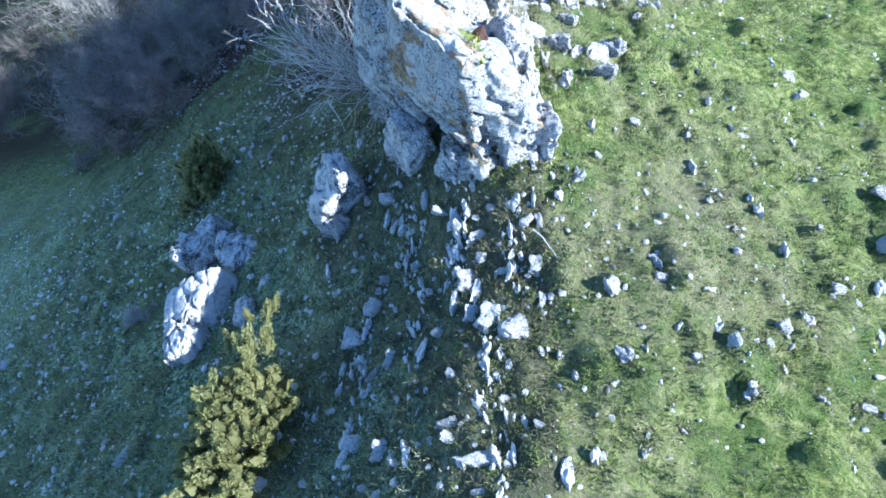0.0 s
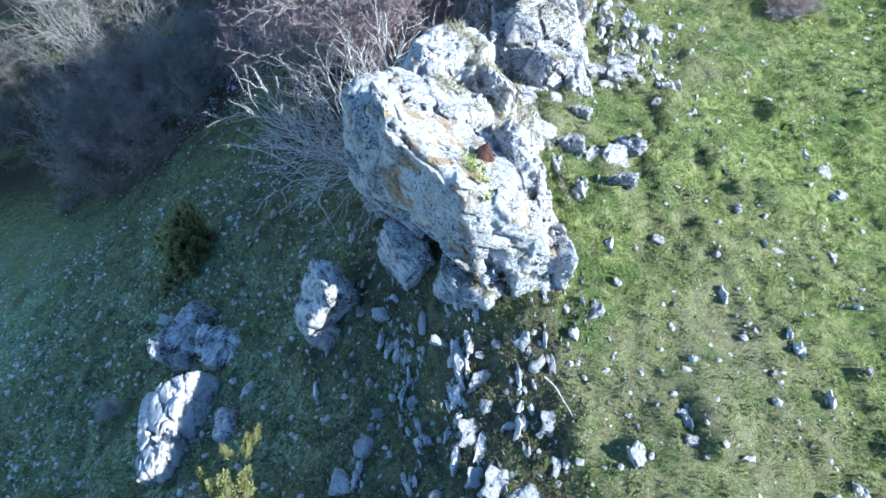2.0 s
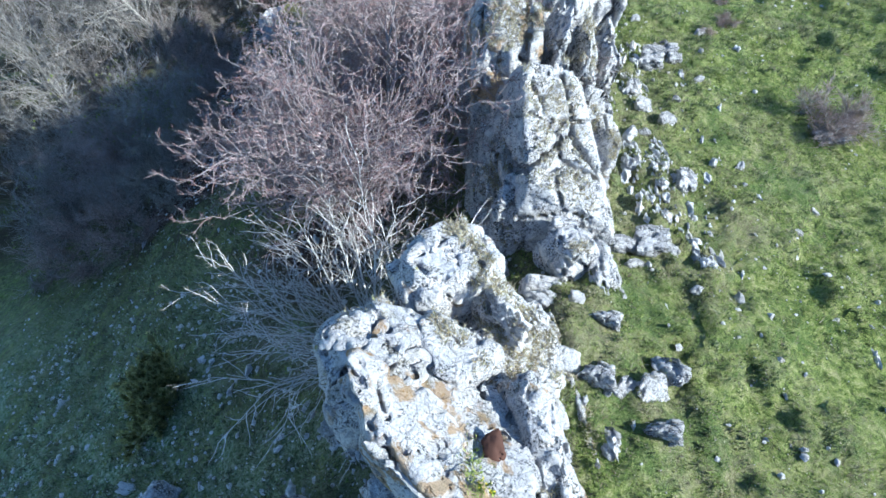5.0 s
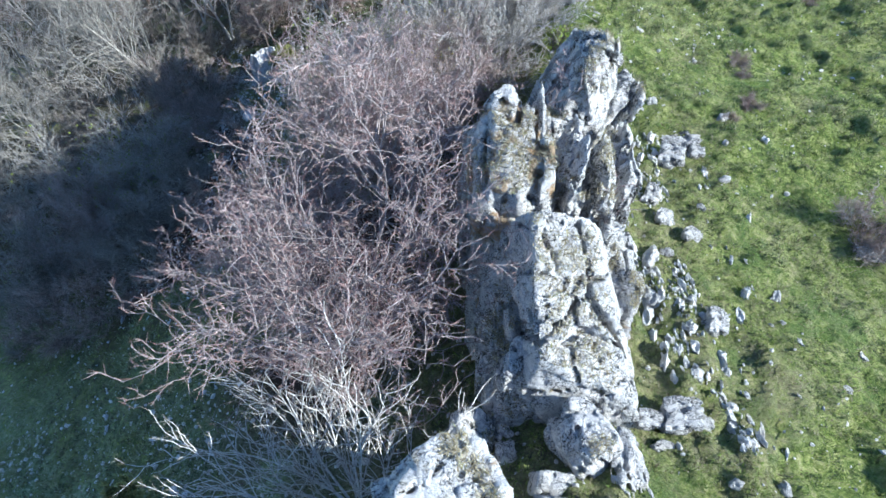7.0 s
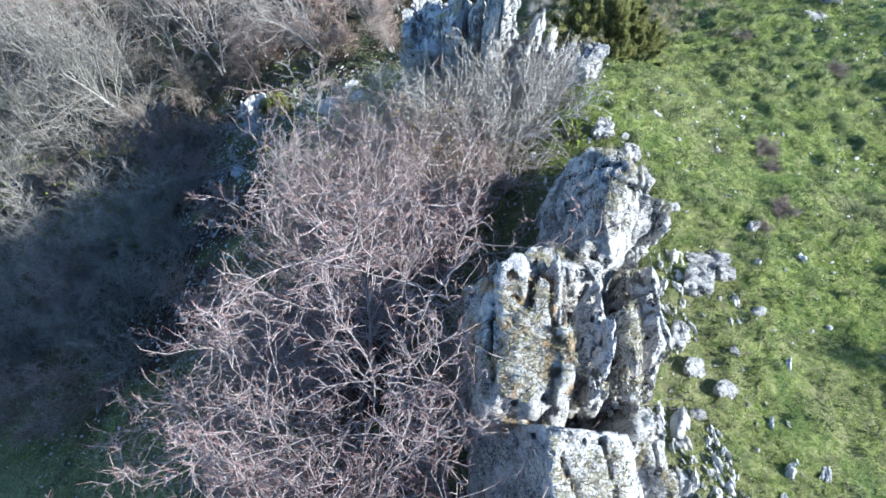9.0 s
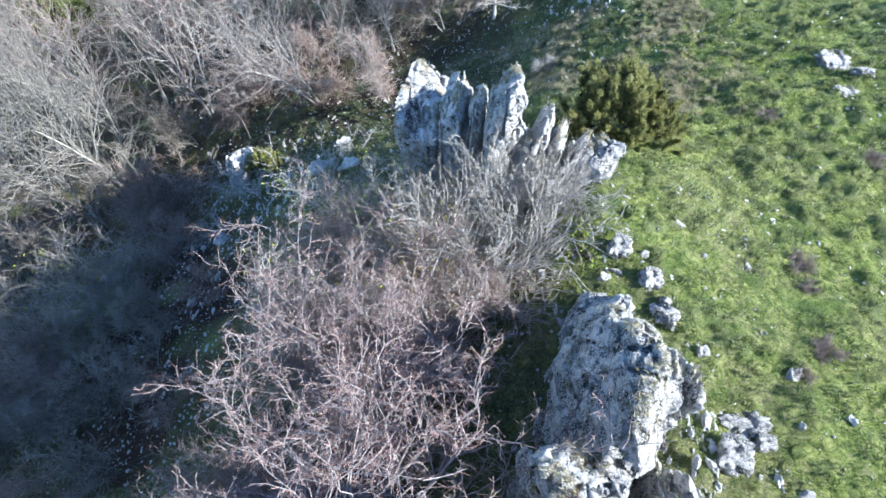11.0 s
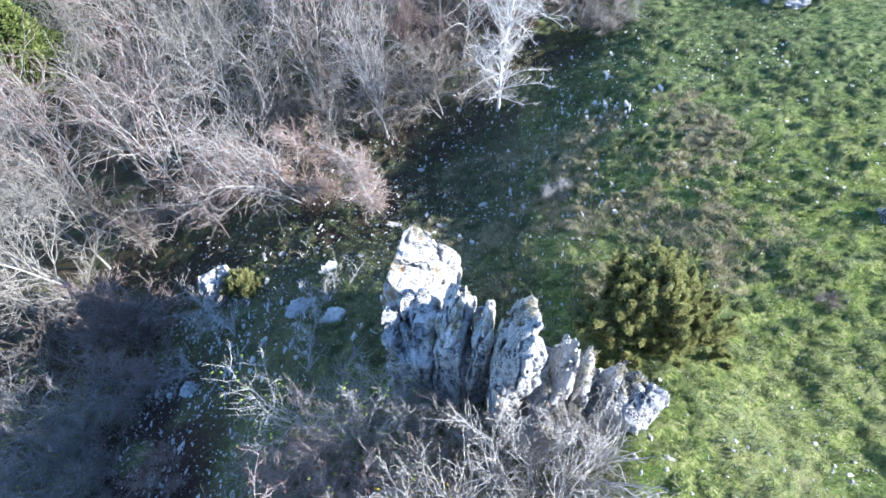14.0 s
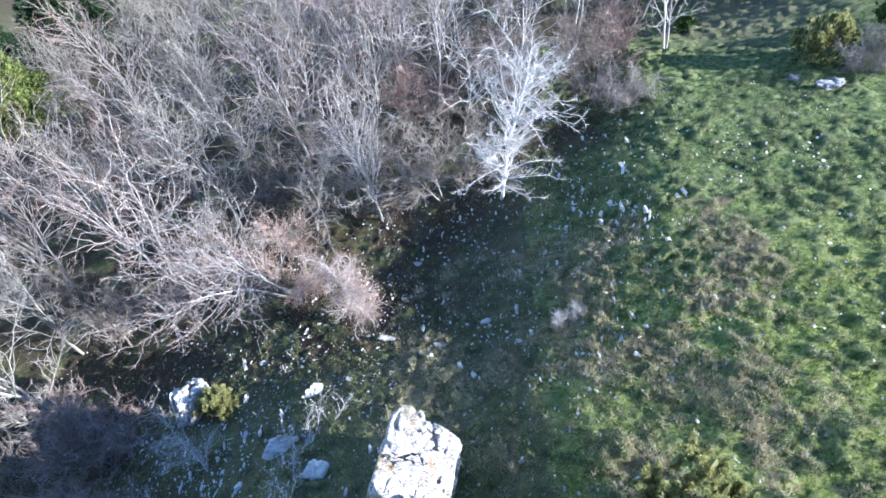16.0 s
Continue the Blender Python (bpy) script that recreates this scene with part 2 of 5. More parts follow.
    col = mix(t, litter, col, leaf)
    speck = ramp(t, nz(t, c, 75, 4, 0.85), (0.34, 0.45), (0.48, 0.9), (0.6, 1.0))
    col = mix(t, 0.85, col, speck, "MULTIPLY")
    col = mix(t, ramp(t, nz(t, c, 48, 3, 0.8), (0.6, 0.0), (0.7, 0.45)), col, (0.42, 0.4, 0.24))
    t.links.new(col, b.inputs["Base Color"])
    b.inputs["Roughness"].default_value = 0.95
    b.inputs["Specular IOR Level"].default_value = 0.15
    bumped(t, b, nd(t, "Math", {0: d, 1: e}, operation="ADD").outputs[0], 1.0, 0.09)
    return m


def island(name, rough, *stops, clump=0.0, sheer=0.0):
    """A plain organic surface whose loose pieces differ in tone."""
    m, t, b = mk(name)
    r = nd(t, "NewGeometry").outputs["Random Per Island"]
    c = nd(t, "TexCoord").outputs["Object"]
    if clump:
        wide = nd(t, "MapRange", {"Value": nz(t, c, 1.6, 5, 0.75, 0.4), "From Min": 0.34, "From Max": 0.66}).outputs[0]
        r = mix(t, clump, r, wide)
    col = ramp(t, r, *stops)
    col = mix(t, 1.0, col, ramp(t, nz(t, c, 1.1, 4), (0.3, 0.65), (0.7, 1.0)), "MULTIPLY")
    t.links.new(col, b.inputs["Base Color"])
    b.inputs["Roughness"].default_value = rough
    b.inputs["Specular IOR Level"].default_value = 0.2
    if sheer:
        glow = nd(t, "BsdfTranslucent", {"Color": col}).outputs[0]
        both = nd(t, "MixShader", {0: sheer, 1: b.outputs[0], 2: glow}).outputs[0]
        t.links.new(both, t.nodes["Material Output"].inputs["Surface"])
    return m


def bark(name, dark, pale):
    m, t, b = mk(name)
    c = nd(t, "TexCoord").outputs["Object"]
    col = ramp(t, nz(t, c, 14, 5, 0.7), (0.35, dark), (0.6, pale))
    tone = nd(t, "MapRange", {"Value": nd(t, "ObjectInfo").outputs["Random"], "To Min": 0.75, "To Max": 1.1}).outputs[0]
    col = mix(t, 1.0, col, tone, "MULTIPLY")
    t.links.new(col, b.inputs["Base Color"])
    b.inputs["Roughness"].default_value = 0.85
    bumped(t, b, nz(t, c, 40, 4), 0.6, 0.01)
    return m


STONE = limestone("limestone", light=0.82)
STONE_WHITE = limestone("white_limestone", lichen=0.4, ochre=0.72, light=0.88)
STONE_GREY = limestone("grey_limestone", lichen=0.56, ochre=0.66, light=0.84)
STONE_WARM = limestone("ochre_limestone", lichen=0.51, ochre=0.535, light=0.82)
TURF = pasture()
BLADES = island("grass_blades", 0.8, (0.0, (0.09, 0.145, 0.028)), (0.35, (0.22, 0.305, 0.06)), (0.6, (0.4, 0.45, 0.125)), (0.8, (0.46, 0.42, 0.2)), (1.0, (0.64, 0.58, 0.36)), clump=0.5, sheer=0.4)
TAN = island("bleached_rock_grass", 0.85, (0.0, (0.3, 0.25, 0.14)), (0.5, (0.52, 0.45, 0.29)), (0.85, (0.66, 0.6, 0.43)), (1.0, (0.34, 0.36, 0.14)), sheer=0.4)
STRAW = island("dry_grass", 0.85, (0.0, (0.16, 0.13, 0.07)), (0.5, (0.36, 0.31, 0.19)), (1.0, (0.55, 0.5, 0.35)), sheer=0.35)
TUSSOCK = island("tussock_grass", 0.8, (0.0, (0.06, 0.09, 0.038)), (0.5, (0.145, 0.19, 0.075)), (0.8, (0.27, 0.285, 0.14)), (1.0, (0.46, 0.43, 0.27)), sheer=0.35)
SAGE = island("pale_slope_grass", 0.8, (0.0, (0.12, 0.15, 0.06)), (0.4, (0.3, 0.34, 0.16)), (0.8, (0.44, 0.46, 0.28)), (1.0, (0.55, 0.5, 0.36)), sheer=0.35)
FALLEN = island("dead_leaves", 0.85, (0.0, (0.03, 0.018, 0.014)), (0.5, (0.1, 0.06, 0.045)), (0.85, (0.2, 0.13, 0.1)), (1.0, (0.36, 0.28, 0.23)))
FRINGE = island("fringe_grass", 0.8, (0.0, (0.1, 0.12, 0.05)), (0.45, (0.24, 0.24, 0.11)), (0.75, (0.38, 0.33, 0.2)), (1.0, (0.52, 0.46, 0.32)), sheer=0.35)
HEATH = island("heath_sprigs", 0.85, (0.0, (0.05, 0.055, 0.035)), (0.5, (0.12, 0.11, 0.07)), (0.85, (0.13, 0.16, 0.065)), (1.0, (0.28, 0.2, 0.13)))
BARK = bark("grey_bark", (0.15, 0.14, 0.115), (0.42, 0.395, 0.34))
BARK_PALE = bark("pale_bark", (0.23, 0.215, 0.195), (0.55, 0.52, 0.475))
BARK_BROWN = bark("brown_bark", (0.09, 0.07, 0.06), (0.25, 0.2, 0.17))
BARK_WHITE = bark("white_bark", (0.42, 0.4, 0.37), (0.74, 0.71, 0.66))
BARK_ROSE = bark("rosy_bark", (0.18, 0.145, 0.135), (0.45, 0.385, 0.36))
TWIG = island("bare_twigs", 0.85, (0.0, (0.1, 0.085, 0.07)), (0.4, (0.21, 0.185, 0.155)), (0.8, (0.35, 0.31, 0.265)), (1.0, (0.5, 0.46, 0.4)))
TWIG_PINK = island("budding_twigs", 0.85, (0.0, (0.15, 0.08, 0.065)), (0.5, (0.31, 0.205, 0.17)), (1.0, (0.47, 0.37, 0.325)))
TWIG_PALE = island("pale_twigs", 0.85, (0.0, (0.22, 0.185, 0.15)), (1.0, (0.5, 0.44, 0.37)))
GORSE = island("juniper_leaves", 0.7, (0.0, (0.13, 0.14, 0.045)), (0.5, (0.36, 0.36, 0.13)), (0.85, (0.58, 0.55, 0.25)), (1.0, (0.56, 0.45, 0.26)), clump=0.45, sheer=0.4)
PINE = island("pine_needles", 0.7, (0.0, (0.05, 0.08, 0.02)), (0.6, (0.15, 0.19, 0.05)), (1.0, (0.28, 0.3, 0.09)))
TWIG_WHITE = island("whitish_twigs", 0.85, (0.0, (0.45, 0.42, 0.38)), (1.0, (0.75, 0.72, 0.67)))
SPROUT = island("fresh_leaves", 0.6, (0.0, (0.16, 0.25, 0.03)), (1.0, (0.4, 0.45, 0.07)))
SPRUCE = island("spruce_needles", 0.7, (0.0, (0.008, 0.022, 0.01)), (0.7, (0.03, 0.06, 0.02)), (1.0, (0.06, 0.1, 0.03)))
SPROUT_DARK = island("green_leaves", 0.6, (0.0, (0.04, 0.09, 0.02)), (1.0, (0.14, 0.22, 0.05)))
TWIG_ROSE = island("rosy_twigs", 0.85, (0.0, (0.3, 0.2, 0.165)), (0.5, (0.48, 0.36, 0.3)), (1.0, (0.62, 0.52, 0.45)))
TWIG_ROSY = island("reddish_budding_twigs", 0.85, (0.0, (0.22, 0.115, 0.1)), (0.5, (0.42, 0.275, 0.25)), (1.0, (0.58, 0.47, 0.43)))
# The juniper leaf colour darkened: the shade inside the bush is painted in.
JUNIPER_SHADE = island("needles_painted_shade", 0.8, (0.0, (0.1, 0.11, 0.035)), (1.0, (0.27, 0.26, 0.105)), clump=0.5, sheer=0.3)
PETAL = island("yellow_petals", 0.6, (0.0, (0.6, 0.45, 0.02)), (1.0, (0.8, 0.7, 0.05)))
SOIL_RED = island("red_soil", 0.95, (0.0, (0.05, 0.025, 0.018)), (1.0, (0.09, 0.045, 0.03)))


# ---- mesh helpers ----
def mesh_of(name, verts, faces, material, smooth=True):
    """verts: n x 3; faces: an n x 3 or n x 4 array, or a list of such."""
    me = bpy.data.meshes.new(name)
    groups = faces if isinstance(faces, list) else [faces]
    groups = [g for g in groups if len(g)]
    me.vertices.add(len(verts))
    me.vertices.foreach_set("co", np.asarray(verts, np.float32).ravel())
    loops = np.concatenate([g.ravel() for g in groups])
    sizes = np.concatenate([np.full(len(g), g.shape[1]) for g in groups])
    me.loops.add(len(loops))
    me.loops.foreach_set("vertex_index", loops.astype(np.int32))
    me.polygons.add(len(sizes))
    me.polygons.foreach_set("loop_start", np.concatenate([[0], np.cumsum(sizes)[:-1]]).astype(np.int32))
    me.polygons.foreach_set("loop_total", sizes.astype(np.int32))
    me.polygons.foreach_set("use_smooth", np.full(len(sizes), smooth))
    me.materials.append(material)
    me.update(calc_edges=True)
    me.validate()
    return me


def under(name, me, parent, label="", kind=""):
    ob = new(name, me)
    ob.parent = parent
    return tagged(ob, label, kind=kind)


ICO = {}


def ico(level):
    if level not in ICO:
        bm = bmesh.new()
        bmesh.ops.create_icosphere(bm, subdivisions=level, radius=1)
        v = np.array([q.co for q in bm.verts])
        f = np.array([[q.index for q in g.verts] for g in bm.faces])
        bm.free()
        ICO[level] = (v / np.linalg.norm(v, axis=1)[:, None], f)
    return ICO[level]


NOISE = np.random.RandomState(3).random((64, 64, 64)).astype(np.float32)


def rough_at(q, n=3, seed=0, gain=0.5):
    """Layered smooth noise, about -0.5 to 0.5, at many points."""
    total, amp, norm = 0, 1.0, 0
    for k in range(n):
        p = (q * 2 ** k + seed * 7.31 + k * 11.7).astype(np.float32)
        i = np.floor(p).astype(np.int32)
        f = p - i
        f = f * f * (3 - 2 * f)
        x0, y0, z0 = (i[:, c] & 63 for c in range(3))
        x1, y1, z1 = (x0 + 1) & 63, (y0 + 1) & 63, (z0 + 1) & 63
        fx, fy, fz = f[:, 0], f[:, 1], f[:, 2]
        low = (NOISE[x0, y0, z0] * (1 - fx) + NOISE[x1, y0, z0] * fx) * (1 - fy) + (NOISE[x0, y1, z0] * (1 - fx) + NOISE[x1, y1, z0] * fx) * fy
        top = (NOISE[x0, y0, z1] * (1 - fx) + NOISE[x1, y0, z1] * fx) * (1 - fy) + (NOISE[x0, y1, z1] * (1 - fx) + NOISE[x1, y1, z1] * fx) * fy
        total = total + amp * (low * (1 - fz) + top * fz - 0.5)
        norm += amp
        amp *= gain
    return total / norm


def joints(q, half, cell, bed, rnd, most):
    """Angular joint blocks: how far the block at each point stands out or is tilted, and the distance to the next joint."""
    bed = np.array(bed, float)
    count = int(np.clip(10 * np.prod(half) / (cell ** 3 * np.prod(bed)), 8, most))
    seeds = (rnd.uniform(-1.1, 1.1, (count, 3)) * half / bed).astype(np.float32)
    lift, tilt = rnd.uniform(-1, 1, count), rnd.normal(0, 1, (count, 3))
    qs = ((q + 0.12 * cell * np.stack([rough_at(q / (0.7 * cell), 1, k + 61) for k in range(3)], 1)) / bed).astype(np.float32)
    who, gap = np.zeros(len(q), int), np.zeros(len(q), np.float32)
    for a in range(0, len(q), 30000):
        part = qs[a:a + 30000]
        d = (part ** 2).sum(1)[:, None] - 2 * part @ seeds.T + (seeds ** 2).sum(1)[None]
        w = d.argmin(1)
        rows = np.arange(len(w))
        near = d[rows, w]
        d[rows, w] = 1e9
        second = d.argmin(1)
        apart = np.linalg.norm(seeds[second] - seeds[w], axis=1) + 1e-6
        gap[a:a + 30000] = (d[rows, second] - near) / (2 * apart)
        who[a:a + 30000] = w
    off = qs - seeds[who]
    return lift[who], np.clip((tilt[who] * off).sum(1) / cell, -1, 1), gap * float(bed.min())


def skin_of(F, origin, step):
    """The surface where the field F changes sign, as verts and quads (one vert a cell)."""
    S = F < 0
    X, Y, Z = F.shape
    c = [(i, j, k) for i in (0, 1) for j in (0, 1) for k in (0, 1)]
    total = sum(S[i:X - 1 + i, j:Y - 1 + j, k:Z - 1 + k].astype(np.int8) for i, j, k in c)
    cell = np.argwhere((total > 0) & (total < 8))
    index = np.full((X - 1, Y - 1, Z - 1), -1, np.int64)
    index[cell[:, 0], cell[:, 1], cell[:, 2]] = np.arange(len(cell))
    val = np.stack([F[cell[:, 0] + i, cell[:, 1] + j, cell[:, 2] + k] for i, j, k in c], 1)
    place, hits = np.zeros((len(cell), 3)), np.zeros(len(cell))
    for a in range(8):
        for b in range(a + 1, 8):
            if sum(abs(u - v) for u, v in zip(c[a], c[b])) != 1:
                continue
            cross = (val[:, a] < 0) != (val[:, b] < 0)
            t = np.where(cross, val[:, a] / np.where(cross, val[:, a] - val[:, b], 1), 0)
            p = np.array(c[a], float) + t[:, None] * (np.array(c[b], float) - np.array(c[a], float))
            place += p * cross[:, None]
            hits += cross
    verts = origin + (cell + place / hits[:, None]) * step
    quads = []
    for axis in range(3):
        lo, hi = [slice(1, -1)] * 3, [slice(1, -1)] * 3
        lo[axis], hi[axis] = slice(0, -1), slice(1, None)
        A, B = S[tuple(lo)], S[tuple(hi)]
        u, v = np.eye(3, dtype=int)[(axis + 1) % 3], np.eye(3, dtype=int)[(axis + 2) % 3]
        for flip, hit in ((False, A & ~B), (True, B & ~A)):
            e = np.argwhere(hit) + 1
            e[:, axis] -= 1
            ring = [e - u - v, e - v, e, e - u]
            if flip:
                ring = ring[::-1]
            quads.append(np.stack([index[r[:, 0], r[:, 1], r[:, 2]] for r in ring], 1))
    return verts, np.concatenate(quads)


def rock_mesh(name, size, seed, grid=0, blocky=0.3, rough=1.0, bed=(0.7, 1.5, 1.1), cuts=8, material=None, deep=(0.75, 1.1), dip=(0, 0, 0), split=1.0, planes=()):
    """A weathered block: a chopped box whose joint blocks stand out unevenly, split by open joints and pitted. blocky: 0 square, 1 worn round."""
    rnd = np.random.RandomState(seed)
    size = np.array(size, float)
    h = size / 2
    s = float(np.sort(size)[:2].mean())
    step = float(size.max()) / grid if grid else min(max(0.045, s / 46), 0.06)
    lo = -h * 1.12 - 3 * step
    count = np.ceil(-2 * lo / step).astype(int) + 1
    axes = [np.float32(lo[k] + step * np.arange(count[k])) for k in range(3)]
    sides = [(np.array(v, float) + rnd.normal(0, 0.13, 3), 1.0) for v in ((1, 0, 0), (-1, 0, 0), (0, 1, 0), (0, -1, 0), (0, 0, 1), (0, 0, -1))]
    sides += [(rnd.normal(size=3) * (1, 1, 0.8), None) for _ in range(cuts)]
    F = np.full(tuple(count), -1e9, np.float32)
    for n, o in sides:
        n = n / np.linalg.norm(n)
        o = rnd.uniform(*deep) * np.abs(n).max() ** 0.5 * 1.05 if o is None else o
        m = n / h
        k = np.linalg.norm(m)
        F = np.maximum(F, (axes[0] * (m[0] / k))[:, None, None] + (axes[1] * (m[1] / k))[None, :, None] + (axes[2] * (m[2] / k))[None, None, :] - o / k)
    for n, o in planes:
        F = np.maximum(F, (axes[0] * n[0])[:, None, None] + (axes[1] * n[1])[None, :, None] + (axes[2] * n[2])[None, None, :] - np.float32(o))
    ball = np.sqrt(sum(((axes[k] / (h[k] * (1.42 - 0.6 * blocky))) ** 2).reshape([-1 if j == k else 1 for j in range(3)]) for k in range(3)))
    F = np.maximum(F, (ball - 1) * float(h.min()) * 0.9)
    near = np.argwhere(np.abs(F) < 0.17 * s + 2 * step)
    q = np.stack([axes[k][near[:, k]] for k in range(3)], 1).astype(np.float64)
    d = F[near[:, 0], near[:, 1], near[:, 2]].astype(np.float64)
    frame_of = np.array(Euler([radians(a) for a in dip]).to_matrix())
    b = q @ frame_of
    d = d + rough_at(q / (0.5 * s), 2, seed) * 0.13 * s * rough
    levels = [(0.5, 0.032, 0.012, 0.07, 60, 0.12)] + ([(0.22, 0.015, 0.008, 0.035, 160, 0.06)] if s > 0.45 else []) + ([(0.1, 0.006, 0.004, 0.015, 260, 0.035)] if s > 1.4 else [])
    for share, amp, wide, depth, most, band in levels:
        keep = np.abs(d) < band * s + 2 * step
        F[near[:, 0], near[:, 1], near[:, 2]] = d
        near, q, b, d = near[keep], q[keep], b[keep], d[keep]
        lift, tilt, gap = joints(b, h, share * s, bed, rnd, most)
        d = d + (lift + 0.7 * tilt) * amp * s * rough
        gape = wide * s * split * np.clip(0.4 + 3.5 * rough_at(q / (0.5 * s), 1, seed + 5), 0, 1.4)
        d = np.maximum(d, np.minimum((gape - gap) * 1.5, d + depth * s))
    d = d + rough_at(q / min(0.3, 0.35 * s), 3, seed + 3, 0.65) * min(0.075, 0.1 * s) * (0.5 + 0.5 * rough)
    d = d + np.clip(rough_at(q / min(0.14, 0.16 * s), 1, seed + 12) - 0.14, 0, 1) * min(0.2, 0.2 * s)
    F[near[:, 0], near[:, 1], near[:, 2]] = d
    for k in range(3):
        for end in (0, -1):
            F[tuple(end if j == k else slice(None) for j in range(3))] = 1
    q, f = skin_of(F, np.array([a[0] for a in axes]), step)
    low, high = q.min(0), q.max(0)
    if not planes:
        q = (q - (low + high) / 2) / (high - low) * size
    me = mesh_of(name, q, f, material or STONE)
    me.set_sharp_from_angle(angle=radians(38))
    return me


CAPS, SKIN = [], []


def remember(ob, m, grassy):
    """Keeps the points of a rock where grass can root: level, and not too high on the noise."""
    me = ob.data
    co = np.empty(len(me.vertices) * 3, np.float32)
    no = co.copy()
    me.vertices.foreach_get("co", co)
    me.vertex_normals.foreach_get("vector", no)
    r = np.array(m.to_3x3())
    co = co.reshape(-1, 3) @ r.T + np.array(m.translation)
    no = no.reshape(-1, 3) @ r.T
    SKIN.append(co)
    if not grassy:
        return
    pick = (no[:, 2] > 0.74) & (layers(co * (1.7, 1.3, 1.7), 2, 77, 0.5) > (0.58 if grassy is True else grassy + 0.06))
    CAPS.append(co[pick])


def faces_in(m, planes):
    """World faces (a normal and a point) as planes in a block's own axes."""
    cut = []
    for n, p in planes:
        n = m.to_3x3().transposed() @ Vector(n).normalized()
        cut.append((n, n.dot(m.inverted() @ Vector(p))))
    return cut


def boulder(x, y, z, sx, sy, sz, seed, rz=0.0, rx=0.0, ry=0.0, name="boulder", label="", group="", category="rock", planes=(), **kw):
    m = pose(x, y, z, rx, ry, rz)
    ob = new(name, rock_mesh(name, (sx, sy, sz), seed, planes=faces_in(m, planes), **kw))
    ob.matrix_world = m
    return tagged(ob, label or "pale grey limestone boulder, cracked and lichen-stained, bedded in the turf", category, group)


def outcrop(x, y, z, label):
    ob = new("rock_outcrop")
    ob.location = (x, y, z)
    return tagged(ob, label, "rock outcrop")


def block(crag, name, x, y, z, sx, sy, sz, seed, rz=0.0, rx=0.0, ry=0.0, label="", grassy=True, planes=(), **kw):
    """One joint block of an outcrop. planes: world normals, each with a point that the face passes through."""
    m = pose(x, y, z, rx, ry, rz)
    me = rock_mesh(name, (sx, sy, sz), seed, planes=faces_in(m, planes), **kw)
    bury(me, m)
    ob = under(name, me, crag, label)
    ob.matrix_basis = Matrix.Translation(-crag.location) @ m
    remember(ob, m, grassy)
    return ob


def bury(me, m):
    """Leaves out what lies deep in the earth."""
    co = np.empty(len(me.vertices) * 3, np.float32)
    me.vertices.foreach_get("co", co)
    w = co.reshape(-1, 3) @ np.array(m.to_3x3()).T + np.array(m.translation)
    deep = np.flatnonzero(w[:, 2] < land(w[:, 0], w[:, 1]) - 0.45)
    bm = bmesh.new()
    bm.from_mesh(me)
    bm.verts.ensure_lookup_table()
    bmesh.ops.delete(bm, geom=[bm.verts[k] for k in deep], context="VERTS")
    bm.to_mesh(me)
    bm.free()


# ---- ground: one sheet to the horizon ----
def spread(lo, hi, step, far):
    core = np.arange(lo, hi + step / 2, step)
    g = np.cumsum(step * 1.22 ** np.arange(1, 60))
    g = g[g < far]
    return np.concatenate([lo - g[::-1], core, hi + g])


gx, gy = spread(-20, 20, 0.14, 1500), spread(-1, 58, 0.14, 1500)
X, Y = np.meshgrid(gx, gy)
Z = land(X, Y) + hummocks(X, Y).reshape(X.shape) * np.where((np.abs(X) < 60) & (np.abs(Y - 25) < 60), 1, 0)
nx, ny = len(gx), len(gy)
idx = np.arange(nx * ny).reshape(ny, nx)
quads = np.stack([idx[:-1, :-1], idx[:-1, 1:], idx[1:, 1:], idx[1:, :-1]], -1).reshape(-1, 4)
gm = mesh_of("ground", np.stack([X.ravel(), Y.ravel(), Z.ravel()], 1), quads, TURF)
# Dead leaves together with the shade painted under the trees.
lit = litter_shade_at(X.ravel(), Y.ravel()) * np.clip(layers(flat(X, Y) * 0.7, 3, 21) * 3.0 - 0.4, 0, 1)
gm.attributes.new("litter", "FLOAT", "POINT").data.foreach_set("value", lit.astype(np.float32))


def dry_at(x, y):
    """Bleached grass along the crag and on the upper shelf."""
    p = flat(x, y)
    ridge = np.exp(-((p[:, 0] - 3.0) / 3.2) ** 2) * np.clip((26 - p[:, 1]) / 6, 0, 1)
    return np.clip(0.3 + 0.24 * ridge + 0.3 * np.exp(-((p[:, 0] - 2) / 5) ** 2) * np.clip((p[:, 1] - 29) / 4, 0, 1) - 0.12 * np.clip((p[:, 1] - 26) / 8, 0, 1) + (layers(p * 0.35, 3, 14) - 0.5) * 0.7, 0, 1)


def heath_shade_at(x, y):
    """Brown heath and bare earth among the slabs below the crag; in the far corner its brown is painted shade."""
    p = flat(x, y)
    below = np.exp(-(((p[:, 0] + 0.3) / 2.2) ** 2 + ((p[:, 1] - 4.5) / 3.5) ** 2))
    # The term at (17, 58) browns the far corner in place of shade.
    return np.clip(0.7 * below + 0.25 * np.exp(-(((p[:, 0] + 2) / 7) ** 2 + ((p[:, 1] - 36) / 6) ** 2)) + 0.36 * (p[:, 0] < 1.5 + 0.05 * p[:, 1]) + 0.2 * np.exp(-(((p[:, 0] - 3) / 5) ** 2 + ((p[:, 1] - 40) / 6) ** 2)) + 0.5 * np.exp(-(((p[:, 0] - 17) / 8) ** 2 + ((p[:, 1] - 58) / 7) ** 2)) + 0.1, 0, 1)


